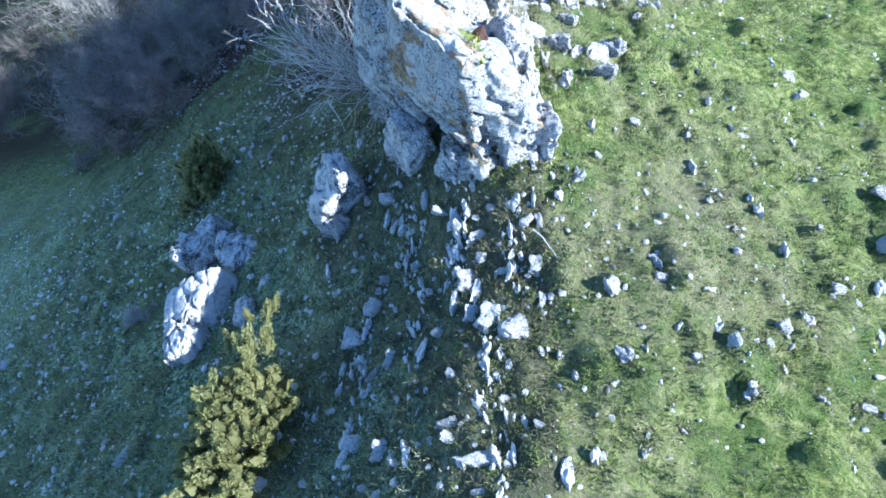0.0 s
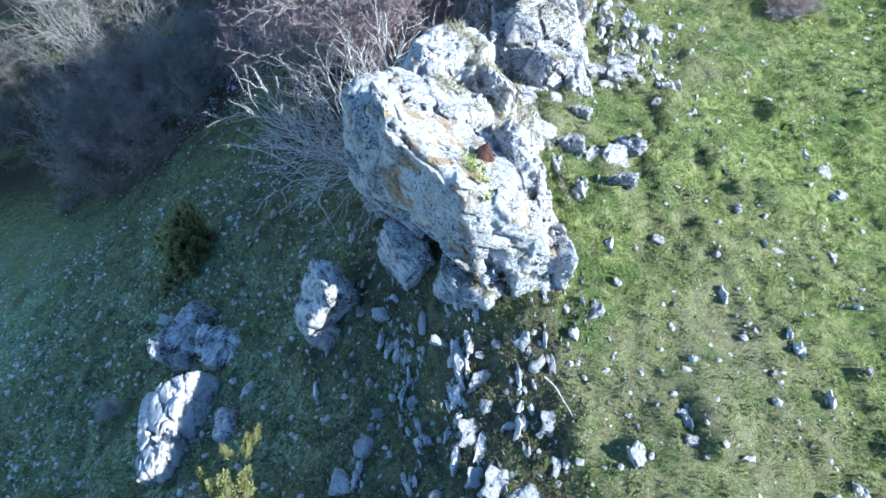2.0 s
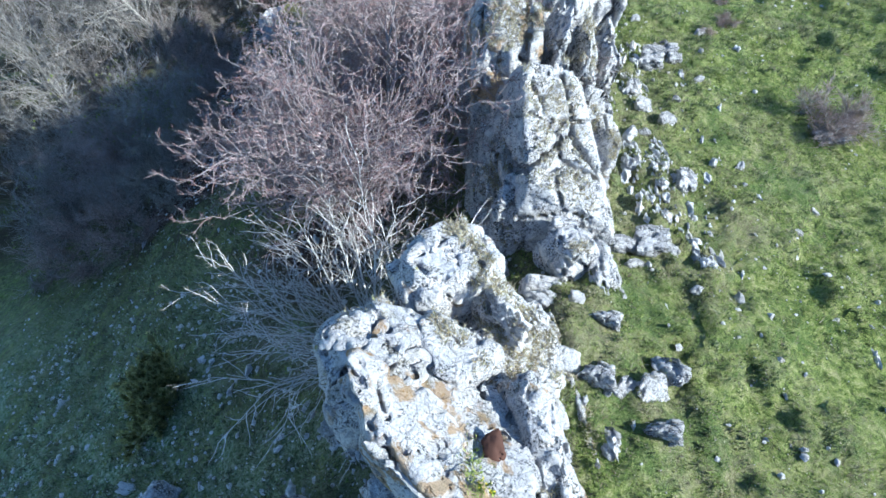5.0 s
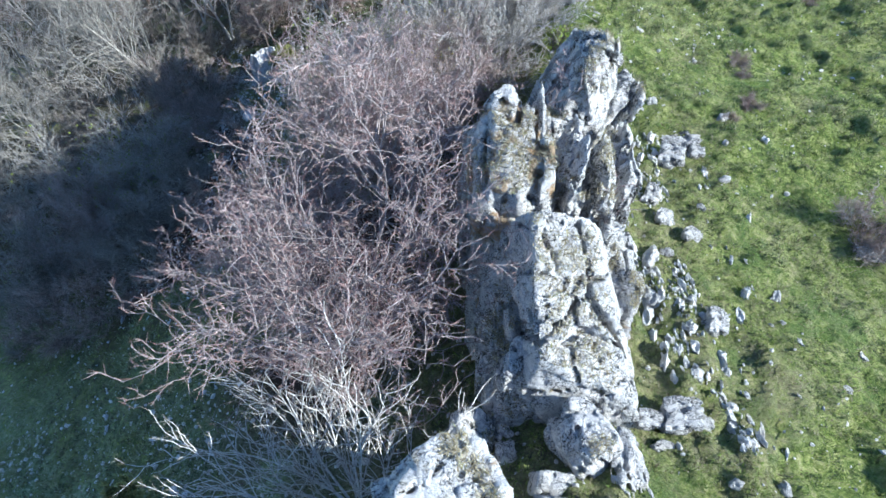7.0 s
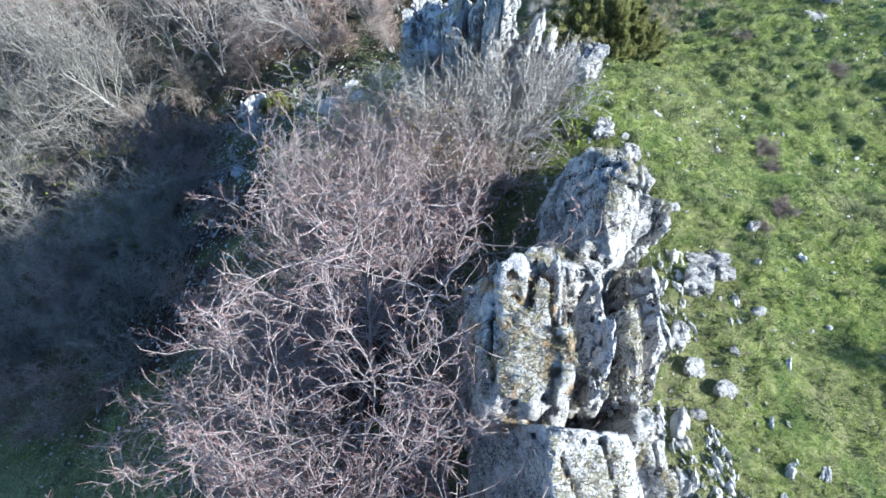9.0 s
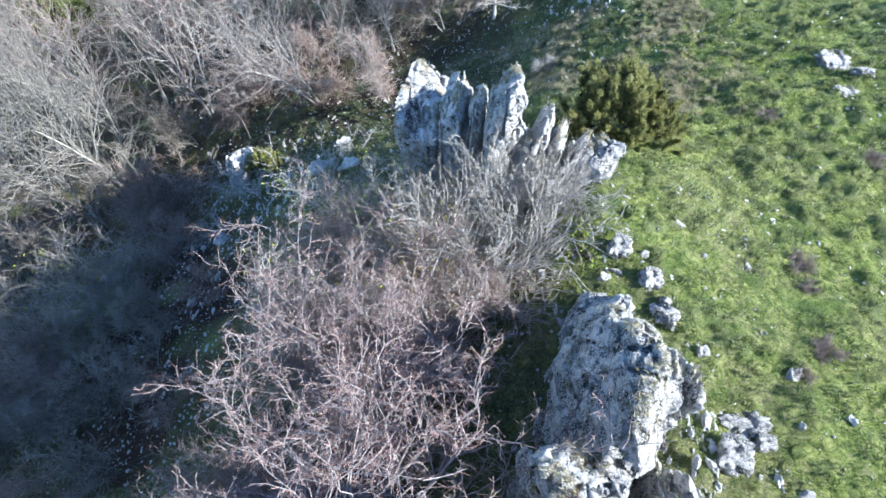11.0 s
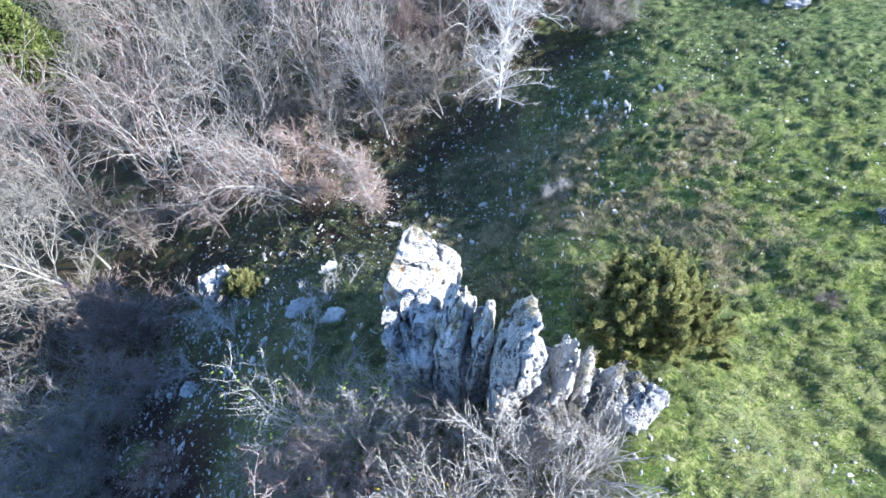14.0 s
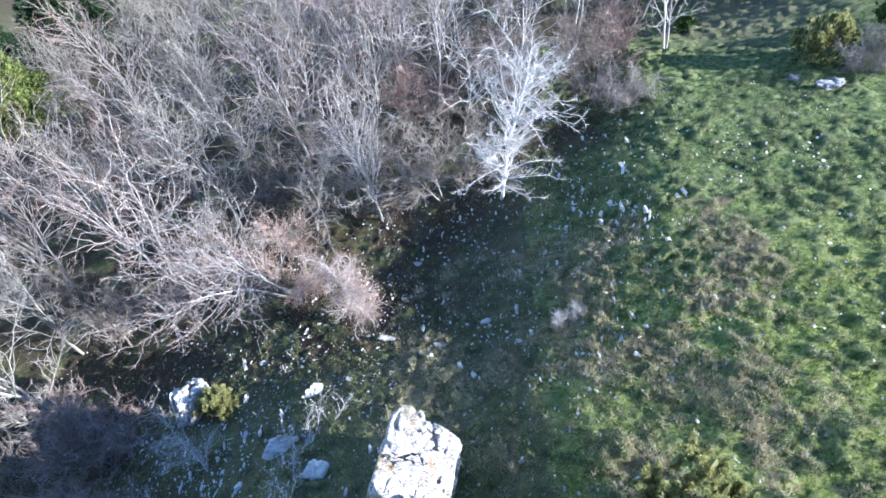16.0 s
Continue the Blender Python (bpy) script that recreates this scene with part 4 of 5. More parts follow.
scatter_stones("shade", 6, [
    (-3.18, 1.65, 0.52, 0.31), (-6.76, 2.56, 0.36, 0.58), (-0.09, 3.89, 0.23, 0.23), (-1.24, 3.37, 0.2, 0.4), (-1.87, 3.17, 0.14, 0.23), (0.88, 6.08, 0.2, 0.18),
    (1.23, 6.03, 0.22, 0.24), (-0.25, 4.71, 0.14, 0.22), (-0.53, 5.41, 0.15, 0.27), (0.14, 3.07, 0.18, 0.27), (0.93, 2.54, 0.19, 0.2), (-0.71, 1.72, 0.19, 0.19),
    (-2.22, 1.55, 0.19, 0.16), (-7.54, 9.07, 0.52, 0.42), (-11.92, 11.99, 0.32, 0.46), (-13.97, 6.35, 0.35, 0.39), (-11.17, 8.04, 0.28, 0.28), (-7.62, 3.02, 0.29, 0.21),
    (-1.72, 6.56, 0.14, 0.19), (-1.31, 5.92, 0.16, 0.25), (0.66, 5.13, 0.19, 0.29), (1.54, 3.34, 0.12, 0.17), (0.47, 1.2, 0.19, 0.13), (-0.2, 1.59, 0.12, 0.15),
])
scatter_stones("shade", 7, [
    (-1.22, 1.4, 0.16, 0.16),
])



def rubble(name, n, label, seed, keep, lo, hi, x0, x1, y0, y1, material, level=1, jag=0.25, form=(1, 1, 0.7), turn=3.15):
    """Many small loose stones in one sheet."""
    rnd = np.random.RandomState(seed)
    x, y = rnd.uniform(x0, x1, n * 30), rnd.uniform(y0, y1, n * 30)
    ok = rnd.random(n * 30) < keep(x, y)
    x, y = x[ok][:n], y[ok][:n]
    n = len(x)
    d, f = ico(level)
    size = lo * (hi / lo) ** (rnd.random((n, 1, 1)) ** 2.2)
    shape = size * rnd.uniform(0.6, 1.4, (n, 1, 3)) * form
    v = d[None] * shape * (1 + jag * rnd.uniform(-1, 0.8, (n, len(d), 1)))
    a = rnd.uniform(-turn, turn, (n, 1))
    vx = v[:, :, 0] * np.cos(a) - v[:, :, 1] * np.sin(a)
    vy = v[:, :, 0] * np.sin(a) + v[:, :, 1] * np.cos(a)
    v = np.stack([vx + x[:, None], vy + y[:, None], v[:, :, 2] + ground_z(x, y)[:, None] + size[:, :, 0] * 0.15], 2)
    faces = (f[None] + np.arange(n)[:, None, None] * len(d)).reshape(-1, 3)
    tagged(new(name, mesh_of(name, v.reshape(-1, 3), faces, material, smooth=False)), label, "stones", kind="stuff")


def stony(x, y):
    p = flat(x, y)
    m = np.clip(layers(p * 0.45, 3, 41) * 3.2 - 1.2, 0.03, 1)
    below = np.exp(-(((p[:, 0] - 0.2) / 2.0) ** 2 + ((p[:, 1] - 4.5) / 3.2) ** 2))
    scree = np.exp(-(((p[:, 0] + 9.5) / 4) ** 2 + ((p[:, 1] - 28) / 8) ** 2)) * 1.2 + np.exp(-(((p[:, 0] - 0.5) / 6) ** 2 + ((p[:, 1] - 39) / 5) ** 2)) * 0.6
    return np.clip((0.42 + 0.1 * (p[:, 0] > 2) + 0.6 * (p[:, 0] < 0) * (p[:, 1] < 16)) * m + below * 1.4 + scree, 0, 1)


rubble("loose_stones", 17000, "small white stones strewn through the turf and scree", 8, stony, 0.012, 0.07, -20, 17, 0, 50, STONE_WHITE, jag=0.4)


rubble("slope_stones", 3800, "small white stones strewn over the shaded slope", 10, lambda x, y: np.clip(layers(flat(x, y) * 0.7, 3, 43) * 3 - 0.9, 0.1, 1), 0.013, 0.09, -15, -0.5, -0.5, 15, STONE_WHITE, jag=0.4)


rubble("scree_stones", 1100, "bluish-white stones strewn over the rear slope", 13, lambda x, y: np.clip(layers(flat(x, y) * 0.6, 3, 47) * 3 - 1.0, 0.1, 1) * np.clip((wood_edge(x) - y) / 2, 0, 1), 0.012, 0.07, -7, 7, 33, 47, STONE_WHITE, jag=0.4)


def bedded(x, y):
    """Broken beds cropping out in stripes below the crag, and scree by the wood."""
    p = flat(x, y)
    stripe = np.clip(layers(p * (2.2, 0.7, 1), 3, 88) * 5 - 2.4, 0, 1)
    below = np.exp(-(((p[:, 0] + 0.1) / 1.7) ** 2 + ((p[:, 1] - 4.6) / 2.6) ** 2))
    foot = np.exp(-((p[:, 0] - 4.6) / 0.7) ** 2) * (p[:, 1] > 12) * (p[:, 1] < 22) * 1.2
    scree = np.exp(-(((p[:, 0] + 7.5) / 2.8) ** 2 + ((p[:, 1] - 32) / 4) ** 2)) * 0.35 + np.exp(-(((p[:, 0] - 6.5) / 1.2) ** 2 + ((p[:, 1] - 43) / 4) ** 2)) * 0.6 + np.exp(-(((p[:, 0] - 2.5) / 5) ** 2 + ((p[:, 1] - 38) / 4) ** 2)) * 0.12 + np.exp(-(((p[:, 0] + 9) / 2.5) ** 2 + ((p[:, 1] - 25) / 5) ** 2)) * 0.15
    return np.clip((1.6 * below + foot + scree + 0.02) * stripe, 0, 1)


rubble("broken_slabs", 2600, "jagged bluish-white limestone pieces cropping out of the turf", 9, bedded, 0.025, 0.13, -12, 9, 0.5, 47, STONE_WHITE, level=2, jag=0.5, form=(0.6, 1.5, 0.8), turn=0.4)

# ---- bare trees ----
class Wood:
    def __init__(self, seed):
        self.r = random.Random(seed)
        self.seg = []
        self.tips = []
        self.ends = []

    def grow(self, p, d, length, radius, level, spec):
        r = self.r
        n = spec["steps"][level]
        for k in range(n):
            d = (d + Vector((r.gauss(0, 1), r.gauss(0, 1), r.gauss(0, 1))) * spec["wander"][level] + Vector((0, 0, spec["rise"][level]))).normalized()
            q = p + d * length / n
            r1 = radius * (1 - 0.75 * (k + 1) / n) + 0.4 * spec["least"]
            r0 = radius * (1 - 0.75 * k / n) + 0.4 * spec["least"]
            self.seg.append((p, q, r0, r1, level))
            p = q
            if level < spec["depth"] and (k + 1) / n > spec["clear"][level]:
                for _ in range(spec["forks"][level]):
                    side = d.cross(Vector((r.gauss(0, 1), r.gauss(0, 1), r.gauss(0, 1)))).normalized()
                    a = radians(r.uniform(*spec["angle"][level]))
                    c = (d * math.cos(a) + side * math.sin(a)).normalized()
                    self.grow(p, c, length * r.uniform(*spec["ratio"]), max(r1 * spec.get("thin", 0.6), spec["least"]), level + 1, spec)
            if level >= spec["depth"] - 1:
                for _ in range(spec["twigs"]):
                    side = d.cross(Vector((r.gauss(0, 1), r.gauss(0, 1), r.gauss(0, 1)))).normalized()
                    a = radians(r.uniform(20, 65))
                    c = (d * math.cos(a) + side * math.sin(a) + Vector((0, 0, 0.25))).normalized()
                    s = p - (d * length / n) * r.random()
                    e = s + c * spec["twig"] * r.uniform(0.5, 1.3)
                    self.tips.append((s, e, spec["fine"]))
                    self.ends.append((e, c))

    def tubes(self, name, want, sides, material, start=0, stop=None):
        segs = [s for s in self.seg[start:stop] if want(s[4])]
        if not segs:
            return None
        P = np.array([s[0] for s in segs])
        Q = np.array([s[1] for s in segs])
        r0 = np.array([s[2] for s in segs])
        r1 = np.array([s[3] for s in segs])
        D = Q - P
        D /= np.linalg.norm(D, axis=1)[:, None] + 1e-9
        U = np.cross(D, np.where(np.abs(D[:, 2:3]) < 0.9, [[0, 0, 1.0]], [[1.0, 0, 0]]))
        U /= np.linalg.norm(U, axis=1)[:, None]
        V = np.cross(D, U)
        ang = np.arange(sides) * 2 * np.pi / sides
        ring = U[:, None] * np.cos(ang)[None, :, None] + V[:, None] * np.sin(ang)[None, :, None]
        verts = np.concatenate([P[:, None] - D[:, None] * r0[:, None, None] * 0.3 + ring * r0[:, None, None], Q[:, None] + ring * r1[:, None, None]], 1)
        base = np.arange(len(segs))[:, None] * 2 * sides
        k = np.arange(sides)
        quad = np.stack([base + k, base + (k + 1) % sides, base + sides + (k + 1) % sides, base + sides + k], -1).reshape(-1, 4)
        return mesh_of(name, verts.reshape(-1, 3), quad, material)

    def spikes(self, name, material):
        P = np.array([s[0] for s in self.tips])
        Q = np.array([s[1] for s in self.tips])
        w = np.array([s[2] for s in self.tips])
        D = Q - P
        D /= np.linalg.norm(D, axis=1)[:, None] + 1e-9
        U = np.cross(D, [[0.3, 0.2, 0.93]])
        U /= np.linalg.norm(U, axis=1)[:, None] + 1e-9
        V = np.cross(D, U)
        ring = [U, -0.5 * U + 0.87 * V, -0.5 * U - 0.87 * V]
        verts = np.stack([P + g * w[:, None] for g in ring] + [Q], 1)
        b = np.arange(len(P))[:, None] * 4
        tri = np.concatenate([b + [0, 1, 3], b + [1, 2, 3]])
        return mesh_of(name, verts.reshape(-1, 3), tri, material, smooth=False)


BEECH = dict(depth=3, steps=[10, 6, 4, 2], wander=[0.06, 0.16, 0.24, 0.32], rise=[0.03, 0.07, 0.05, 0.02], clear=[0.28, 0.25, 0.3, 0], forks=[2, 1, 1, 0], angle=[(25, 55), (25, 50), (25, 55), (30, 60)], ratio=(0.34, 0.54), twigs=2, twig=0.36, fine=0.0065, least=0.0085)
POPLAR = dict(thin=0.3, depth=2, steps=[18, 6, 3], wander=[0.025, 0.16, 0.26], rise=[0.02, 0.05, 0.03], clear=[0.12, 0.15, 0], forks=[5, 1, 0], angle=[(40, 75), (30, 60), (30, 60)], ratio=(0.13, 0.3), twigs=4, twig=0.32, fine=0.006, least=0.006)
FAR_BEECH = dict(depth=2, steps=[9, 6, 4], wander=[0.07, 0.17, 0.27], rise=[0.03, 0.07, 0.05], clear=[0.25, 0.2, 0], forks=[2, 1, 0], angle=[(25, 55), (25, 55), (25, 60)], ratio=(0.36, 0.6), twigs=3, twig=0.55, fine=0.008, least=0.011)
SHRUB = dict(depth=2, steps=[6, 5, 3], wander=[0.12, 0.22, 0.3], rise=[0.05, 0.04, 0.03], clear=[0.15, 0.15, 0], forks=[2, 2, 0], angle=[(25, 60), (25, 60), (30, 60)], ratio=(0.35, 0.58), twigs=2, twig=0.3, fine=0.0045, least=0.005)
FAN = dict(thin=0.62, depth=2, steps=[9, 6, 4], wander=[0.075, 0.12, 0.2], rise=[0.035, 0.03, 0.03], clear=[0.2, 0.15, 0], forks=[1, 1, 0], angle=[(18, 45), (20, 48), (25, 55)], ratio=(0.34, 0.6), twigs=2, twig=0.2, fine=0.0045, least=0.0065)
CROOKED = dict(thin=0.6, depth=3, steps=[8, 6, 4, 3], wander=[0.13, 0.2, 0.27, 0.33], rise=[0.06, 0.05, 0.05, 0.03], clear=[0.25, 0.15, 0.1, 0], forks=[2, 1, 1, 0], angle=[(35, 70), (30, 65), (30, 65), (30, 60)], ratio=(0.34, 0.54), twigs=2, twig=0.2, fine=0.0055, least=0.0065)


def make_tree(name, seed, stems, height, spec, wood, twig, label, category, girth=0.011, group="", fan=0.5, lean=(0, 0, 0), leaves=0.0, leaf=None):
    w = Wood(seed)
    r = random.Random(seed + 99)
    cut = [0]
    for k in range(stems):
        a = k * 2.4 + r.random()
        d = Vector((math.cos(a) * fan * r.uniform(0.4, 1), math.sin(a) * fan * r.uniform(0.4, 1), 1)) + Vector(lean)
        w.grow(Vector((math.cos(a) * 0.08 * (stems > 1), math.sin(a) * 0.08 * (stems > 1), -0.35)), d.normalized(), height * r.uniform(0.75, 1.0), height * girth * r.uniform(0.8, 1.2), 0, spec)
        cut.append(len(w.seg))
    ob = tagged(new(name), label, category, group)
    word = "trunk" if stems == 1 else "stem"
    for a, b in zip(cut, cut[1:]):
        under(word, w.tubes(word, lambda v: v == 0, 6, wood, a, b), ob)
    under("crown", w.tubes("crown", lambda v: v > 0, 3, wood), ob, kind="stuff")
    under("twig_spray", w.spikes("twig_spray", twig), ob, "fine bare twigs", kind="stuff")
    if leaves:
        ends = [e for e in w.ends if r.random() < leaves]
        under("leaves", leaf_mesh(ends, 0.065, leaf or SPROUT, seed), ob, "yellow blossom" if leaf else "fresh green leaves")
    return ob


def leaf_mesh(ends, size, material, seed, count=2):
    rnd = np.random.RandomState(seed)
    P = np.repeat(np.array([e[0] for e in ends]), count, 0)
    D = np.repeat(np.array([e[1] for e in ends]), count, 0) + rnd.normal(0, 0.6, (len(P), 3))
    D /= np.linalg.norm(D, axis=1)[:, None]
    S = np.cross(D, rnd.normal(size=(len(P), 3)))
    S /= np.linalg.norm(S, axis=1)[:, None]
    L = size * rnd.uniform(0.6, 1.4, (len(P), 1))
    verts = np.stack([P, P + D * L * 0.5 + S * L * 0.32, P + D * L, P + D * L * 0.5 - S * L * 0.32], 1).reshape(-1, 3)
    b = np.arange(len(P))[:, None] * 4
    return mesh_of("leaves", verts, b + [[0, 1, 2, 3]], material, smooth=False)


def stand(ob, x, y, rz=0.0, rx=0.0, ry=0.0, scale=1.0):
    ob.matrix_world = on_land(x, y, 0.0, rx=rx, ry=ry, rz=rz) @ Matrix.Scale(scale, 4)
    return ob


# ---- trees below the crag ----
stand(make_tree("bare_tree", 3, 16, 2.7, dict(FAN, rise=[0.0, 0.02, 0.03]), BARK_WHITE, TWIG_PALE, "pale leafless many-stemmed tree fanning out from the crag", "tree", girth=0.0085, fan=1.7, lean=(-0.75, 0.3, 0)), -1.45, 11.35)
crooked = [make_tree("bare_tree", 20 + k, 3, 5.4, CROOKED, BARK_ROSE, TWIG_ROSY, "crooked leafless tree with reddish buds below the crag", "tree", girth=0.009, fan=0.5, group="trees below the crag") for k in range(3)]
for k, (x, y, a, s) in enumerate([(-1.8, 15.2, 0, 1.0), (-3.1, 15.4, 40, 0.9), (-1.4, 17.0, 90, 1.0), (-3.3, 18.0, 10, 0.9), (-1.5, 19.6, 200, 0.95), (-3.2, 20.8, 120, 0.75), (-0.4, 21.6, 300, 0.75), (-4.6, 16.6, 160, 0.7), (-0.6, 15.6, 70, 0.8), (-4.4, 19.4, 20, 0.7)]):
    stand(crooked[k] if k < 3 else copy_thing(crooked[k % 3], Matrix()), x, y, rz=a, scale=s)
bush = [make_tree("bare_shrub", 40 + k, (16, 8, 8)[k], 2.7, (FAN, SHRUB, SHRUB)[k], (BARK_PALE, BARK_ROSE, BARK_PALE)[k], (TWIG_PALE, TWIG_ROSE, TWIG_PALE)[k], "dense leafless shrub on the crest by the last outcrop", "shrub", girth=(0.0085, 0.006, 0.006)[k], fan=(1.5, 0.95, 0.95)[k], group="shrubs by the last outcrop", leaves=(0, 0, 0.05)[k]) for k in range(3)]
for k, (x, y, a, s) in enumerate([(1.5, 25.0, 0, 1.05), (-1.0, 24.6, 50, 1.0), (-1.9, 27.2, 100, 0.9), (-0.2, 23.4, 200, 0.9), (-3.0, 25.4, 260, 0.95), (0.3, 26.2, 30, 0.8), (2.9, 26.2, 80, 0.5), (-1.7, 22.6, 20, 0.95), (0.9, 23.9, 140, 0.85), (-3.9, 24.0, 70, 0.8), (2.4, 25.4, 170, 0.7), (-3.2, 22.4, 210, 0.9), (-2.0, 21.4, 330, 0.85), (-4.2, 26.6, 15, 0.7), (-0.8, 22.3, 75, 1.25), (-2.6, 23.0, 145, 1.2), (0.3, 22.7, 290, 1.0)]):
    stand(bush[k] if k < 3 else copy_thing(bush[0 if x > 0.5 else 1 + k % 2], Matrix()), x, y, rz=a, scale=s)

for k, (x, y, a, s) in enumerate([(-15.5, 25.6, 0, 1.3), (-13.6, 27.4, 60, 1.2), (-17.2, 24.6, 120, 1.3), (-14.8, 29.2, 10, 1.4), (-12.6, 30.4, 200, 1.0), (-16.8, 27.4, 250, 1.5), (-13.4, 33.2, 310, 1.2), (-19.6, 24.0, 90, 1.3), (-12.0, 27.6, 30, 0.5)]):
    tagged(stand(copy_thing(bush[1 + k % 2], Matrix()), x, y, rz=a, scale=s), "thin leafless brushwood on the shaded slope", group="brushwood")

# ---- the wood ----
def wood_tree(k, spec, seed):
    return make_tree("beech_tree", seed + k, 1 + k % 2, (7.0, 8.0, 6.4, 7.6, 6.8)[k], spec, (BARK, BARK_PALE, BARK_BROWN, BARK, BARK_PALE)[k], (TWIG, TWIG_PINK, TWIG, TWIG, TWIG)[k], "tall leafless grey-barked tree in the wood on the slope", "tree", girth=0.01, fan=0.25, group="trees of the wood", lean=(-0.16, 0.0, 0))


edge_trees = [wood_tree(k, BEECH, 60) for k in range(3)]
deep_trees = [wood_tree(k, FAR_BEECH, 70) for k in range(5)]
used = set()
rw = random.Random(5)
for i in range(18):
    for j in range(15):
        x = -53 + i * 3.8 + rw.uniform(-1.2, 1.2)
        y = float(wood_edge(x)) + 0.6 + j * 3.9 + rw.uniform(-1.2, 1.2)
        if y > min(88, 74 - 0.6 * x) or x > 13 or math.hypot(x + 36.5, y - 63.5) < 5.5 or math.hypot(x - 3.2, y - 46) < 3.2 or (x < -35 and y > 73) or x < -0.62 * y - 6 or (x < -30 and y < 28):
            continue
        kinds = edge_trees if j == 0 else deep_trees
        pick = kinds[rw.randrange(len(kinds))]
        ob = copy_thing(pick, Matrix()) if pick in used else pick
        used.add(pick)
        stand(ob, x, y, rz=rw.uniform(-60, 60), rx=rw.uniform(-6, 4), ry=rw.uniform(-8, 3), scale=rw.uniform(0.8, 1.15) * (0.75 if j == 0 else 1))
thicket = [make_tree("undergrowth_shrub", 75 + k, 3, 3.2, FAR_BEECH, (BARK, BARK_BROWN, BARK_PALE)[k], (TWIG, TWIG_ROSE, TWIG_PALE)[k], "thin leafless undergrowth in the wood", "shrub", girth=0.006, fan=0.9, group="undergrowth of the wood", lean=(-0.1, -0.2, 0)) for k in range(3)]
for k in range(26):
    x = -34 + k * 1.7 + rw.uniform(-0.8, 0.8)
    y = float(wood_edge(x)) + 0.6 + (k * 5 % 4) * 2.6 + rw.uniform(-0.6, 0.8)
    stand(thicket[k] if k < 3 else copy_thing(thicket[k % 3], Matrix()), x, y, rz=rw.uniform(0, 360), scale=rw.uniform(0.7, 1.2))
for k, ob in enumerate(q for q in edge_trees + deep_trees if q not in used):
    stand(ob, -22 - 4 * k, float(wood_edge(-22 - 4 * k)) + 5)
for k, (x, y, a, s) in enumerate([(-10.6, 20.4, 0, 0.6), (-12.8, 19.6, 70, 0.7), (-14.6, 21.8, 140, 0.8), (-12.0, 22.6, 200, 0.7), (-15.8, 19.6, 20, 0.8), (-10.2, 24.0, 260, 0.6), (-17.4, 22.2, 310, 0.9), (-8.6, 22.4, 100, 0.5), (-13.6, 24.2, 50, 0.8), (-11.2, 26.0, 180, 0.6), (-8.8, 27.0, 30, 0.45), (-18.8, 20.6, 90, 0.8)]):
    tagged(stand(copy_thing(thicket[k % 3], Matrix()), x, y, rz=a, scale=s), "thin leafless brushwood on the shaded slope", group="brushwood")
stand(make_tree("bare_tree", 81, 1, 10.5, POPLAR, BARK_WHITE, TWIG_WHITE, "slender whitish leafless tree standing before the wood", "tree", girth=0.009, fan=0.05), 2.8, 44.0)
stand(make_tree("bare_tree", 82, 3, 4.4, dict(POPLAR, twigs=2, forks=[3, 1, 0]), BARK_WHITE, TWIG_ROSE, "small pinkish leafless tree leaning over the slope", "tree", girth=0.007, fan=0.2, lean=(-0.35, 0.1, 0)), -2.6, 38.4)
stand(make_tree("bare_shrub", 83, 6, 1.8, SHRUB, BARK_PALE, TWIG_PALE, "low whitish leafless shrub on the slope's edge", "shrub", girth=0.008, fan=0.8), 8.9, 49.6)
thorn = stand(make_tree("bare_shrub", 84, 9, 0.85, dict(SHRUB, twigs=1), BARK_PALE, TWIG_ROSE, "low grey leafless thorn bush in the pasture", "shrub", girth=0.006, fan=1.9), 9.5, 17.0)
for x, y, a, s in ((9.0, 24.2, 80, 0.4), (8.35, 21.6, 200, 0.38), (8.9, 23.5, 300, 0.25), (10.4, 30.3, 20, 0.35), (12.7, 28.1, 150, 0.4), (7.6, 21.0, 40, 0.24)):
    tagged(stand(copy_thing(thorn, Matrix()), x, y, rz=a, scale=s), "low straggling patch of leafless scrub in the turf")
stand(make_tree("bare_shrub", 85, 8, 1.8, SHRUB, BARK, TWIG, "low grey leafless thorn bush beside a juniper", "shrub", girth=0.006, fan=1.1), 19.4, 49.6)
stand(make_tree("bare_shrub", 86, 3, 0.7, SHRUB, BARK_PALE, TWIG_WHITE, "tiny dead shrub on the stony slope", "shrub", girth=0.01, fan=0.9), 4.5, 36.6)
stand(make_tree("bare_shrub", 87, 2, 0.6, SHRUB, BARK_PALE, TWIG_WHITE, "tiny dead shrub on the shaded slope", "shrub", girth=0.01, fan=0.9), -8.3, 6.6)


stand(make_tree("leafy_shrub", 90, 5, 3.5, SHRUB, BARK_PALE, TWIG_WHITE, "whitish shrub with sparse fresh green leaves by the outcrop", "shrub", girth=0.009, fan=0.9, leaves=0.16), -2.1, 27.6)
stand(make_tree("flowering_shrub", 91, 4, 1.9, SHRUB, BARK_BROWN, TWIG, "small shrub in yellow blossom among the bare bushes", "shrub", girth=0.008, fan=0.15, leaves=0.3, leaf=PETAL), -0.35, 24.1)
stand(make_tree("leafy_shrub", 92, 5, 0.42, SHRUB, BARK_BROWN, TWIG, "low shrub with fresh green leaves at the pasture's edge", "shrub", girth=0.008, fan=0.8, leaves=0.15), 3.6, 24.5)
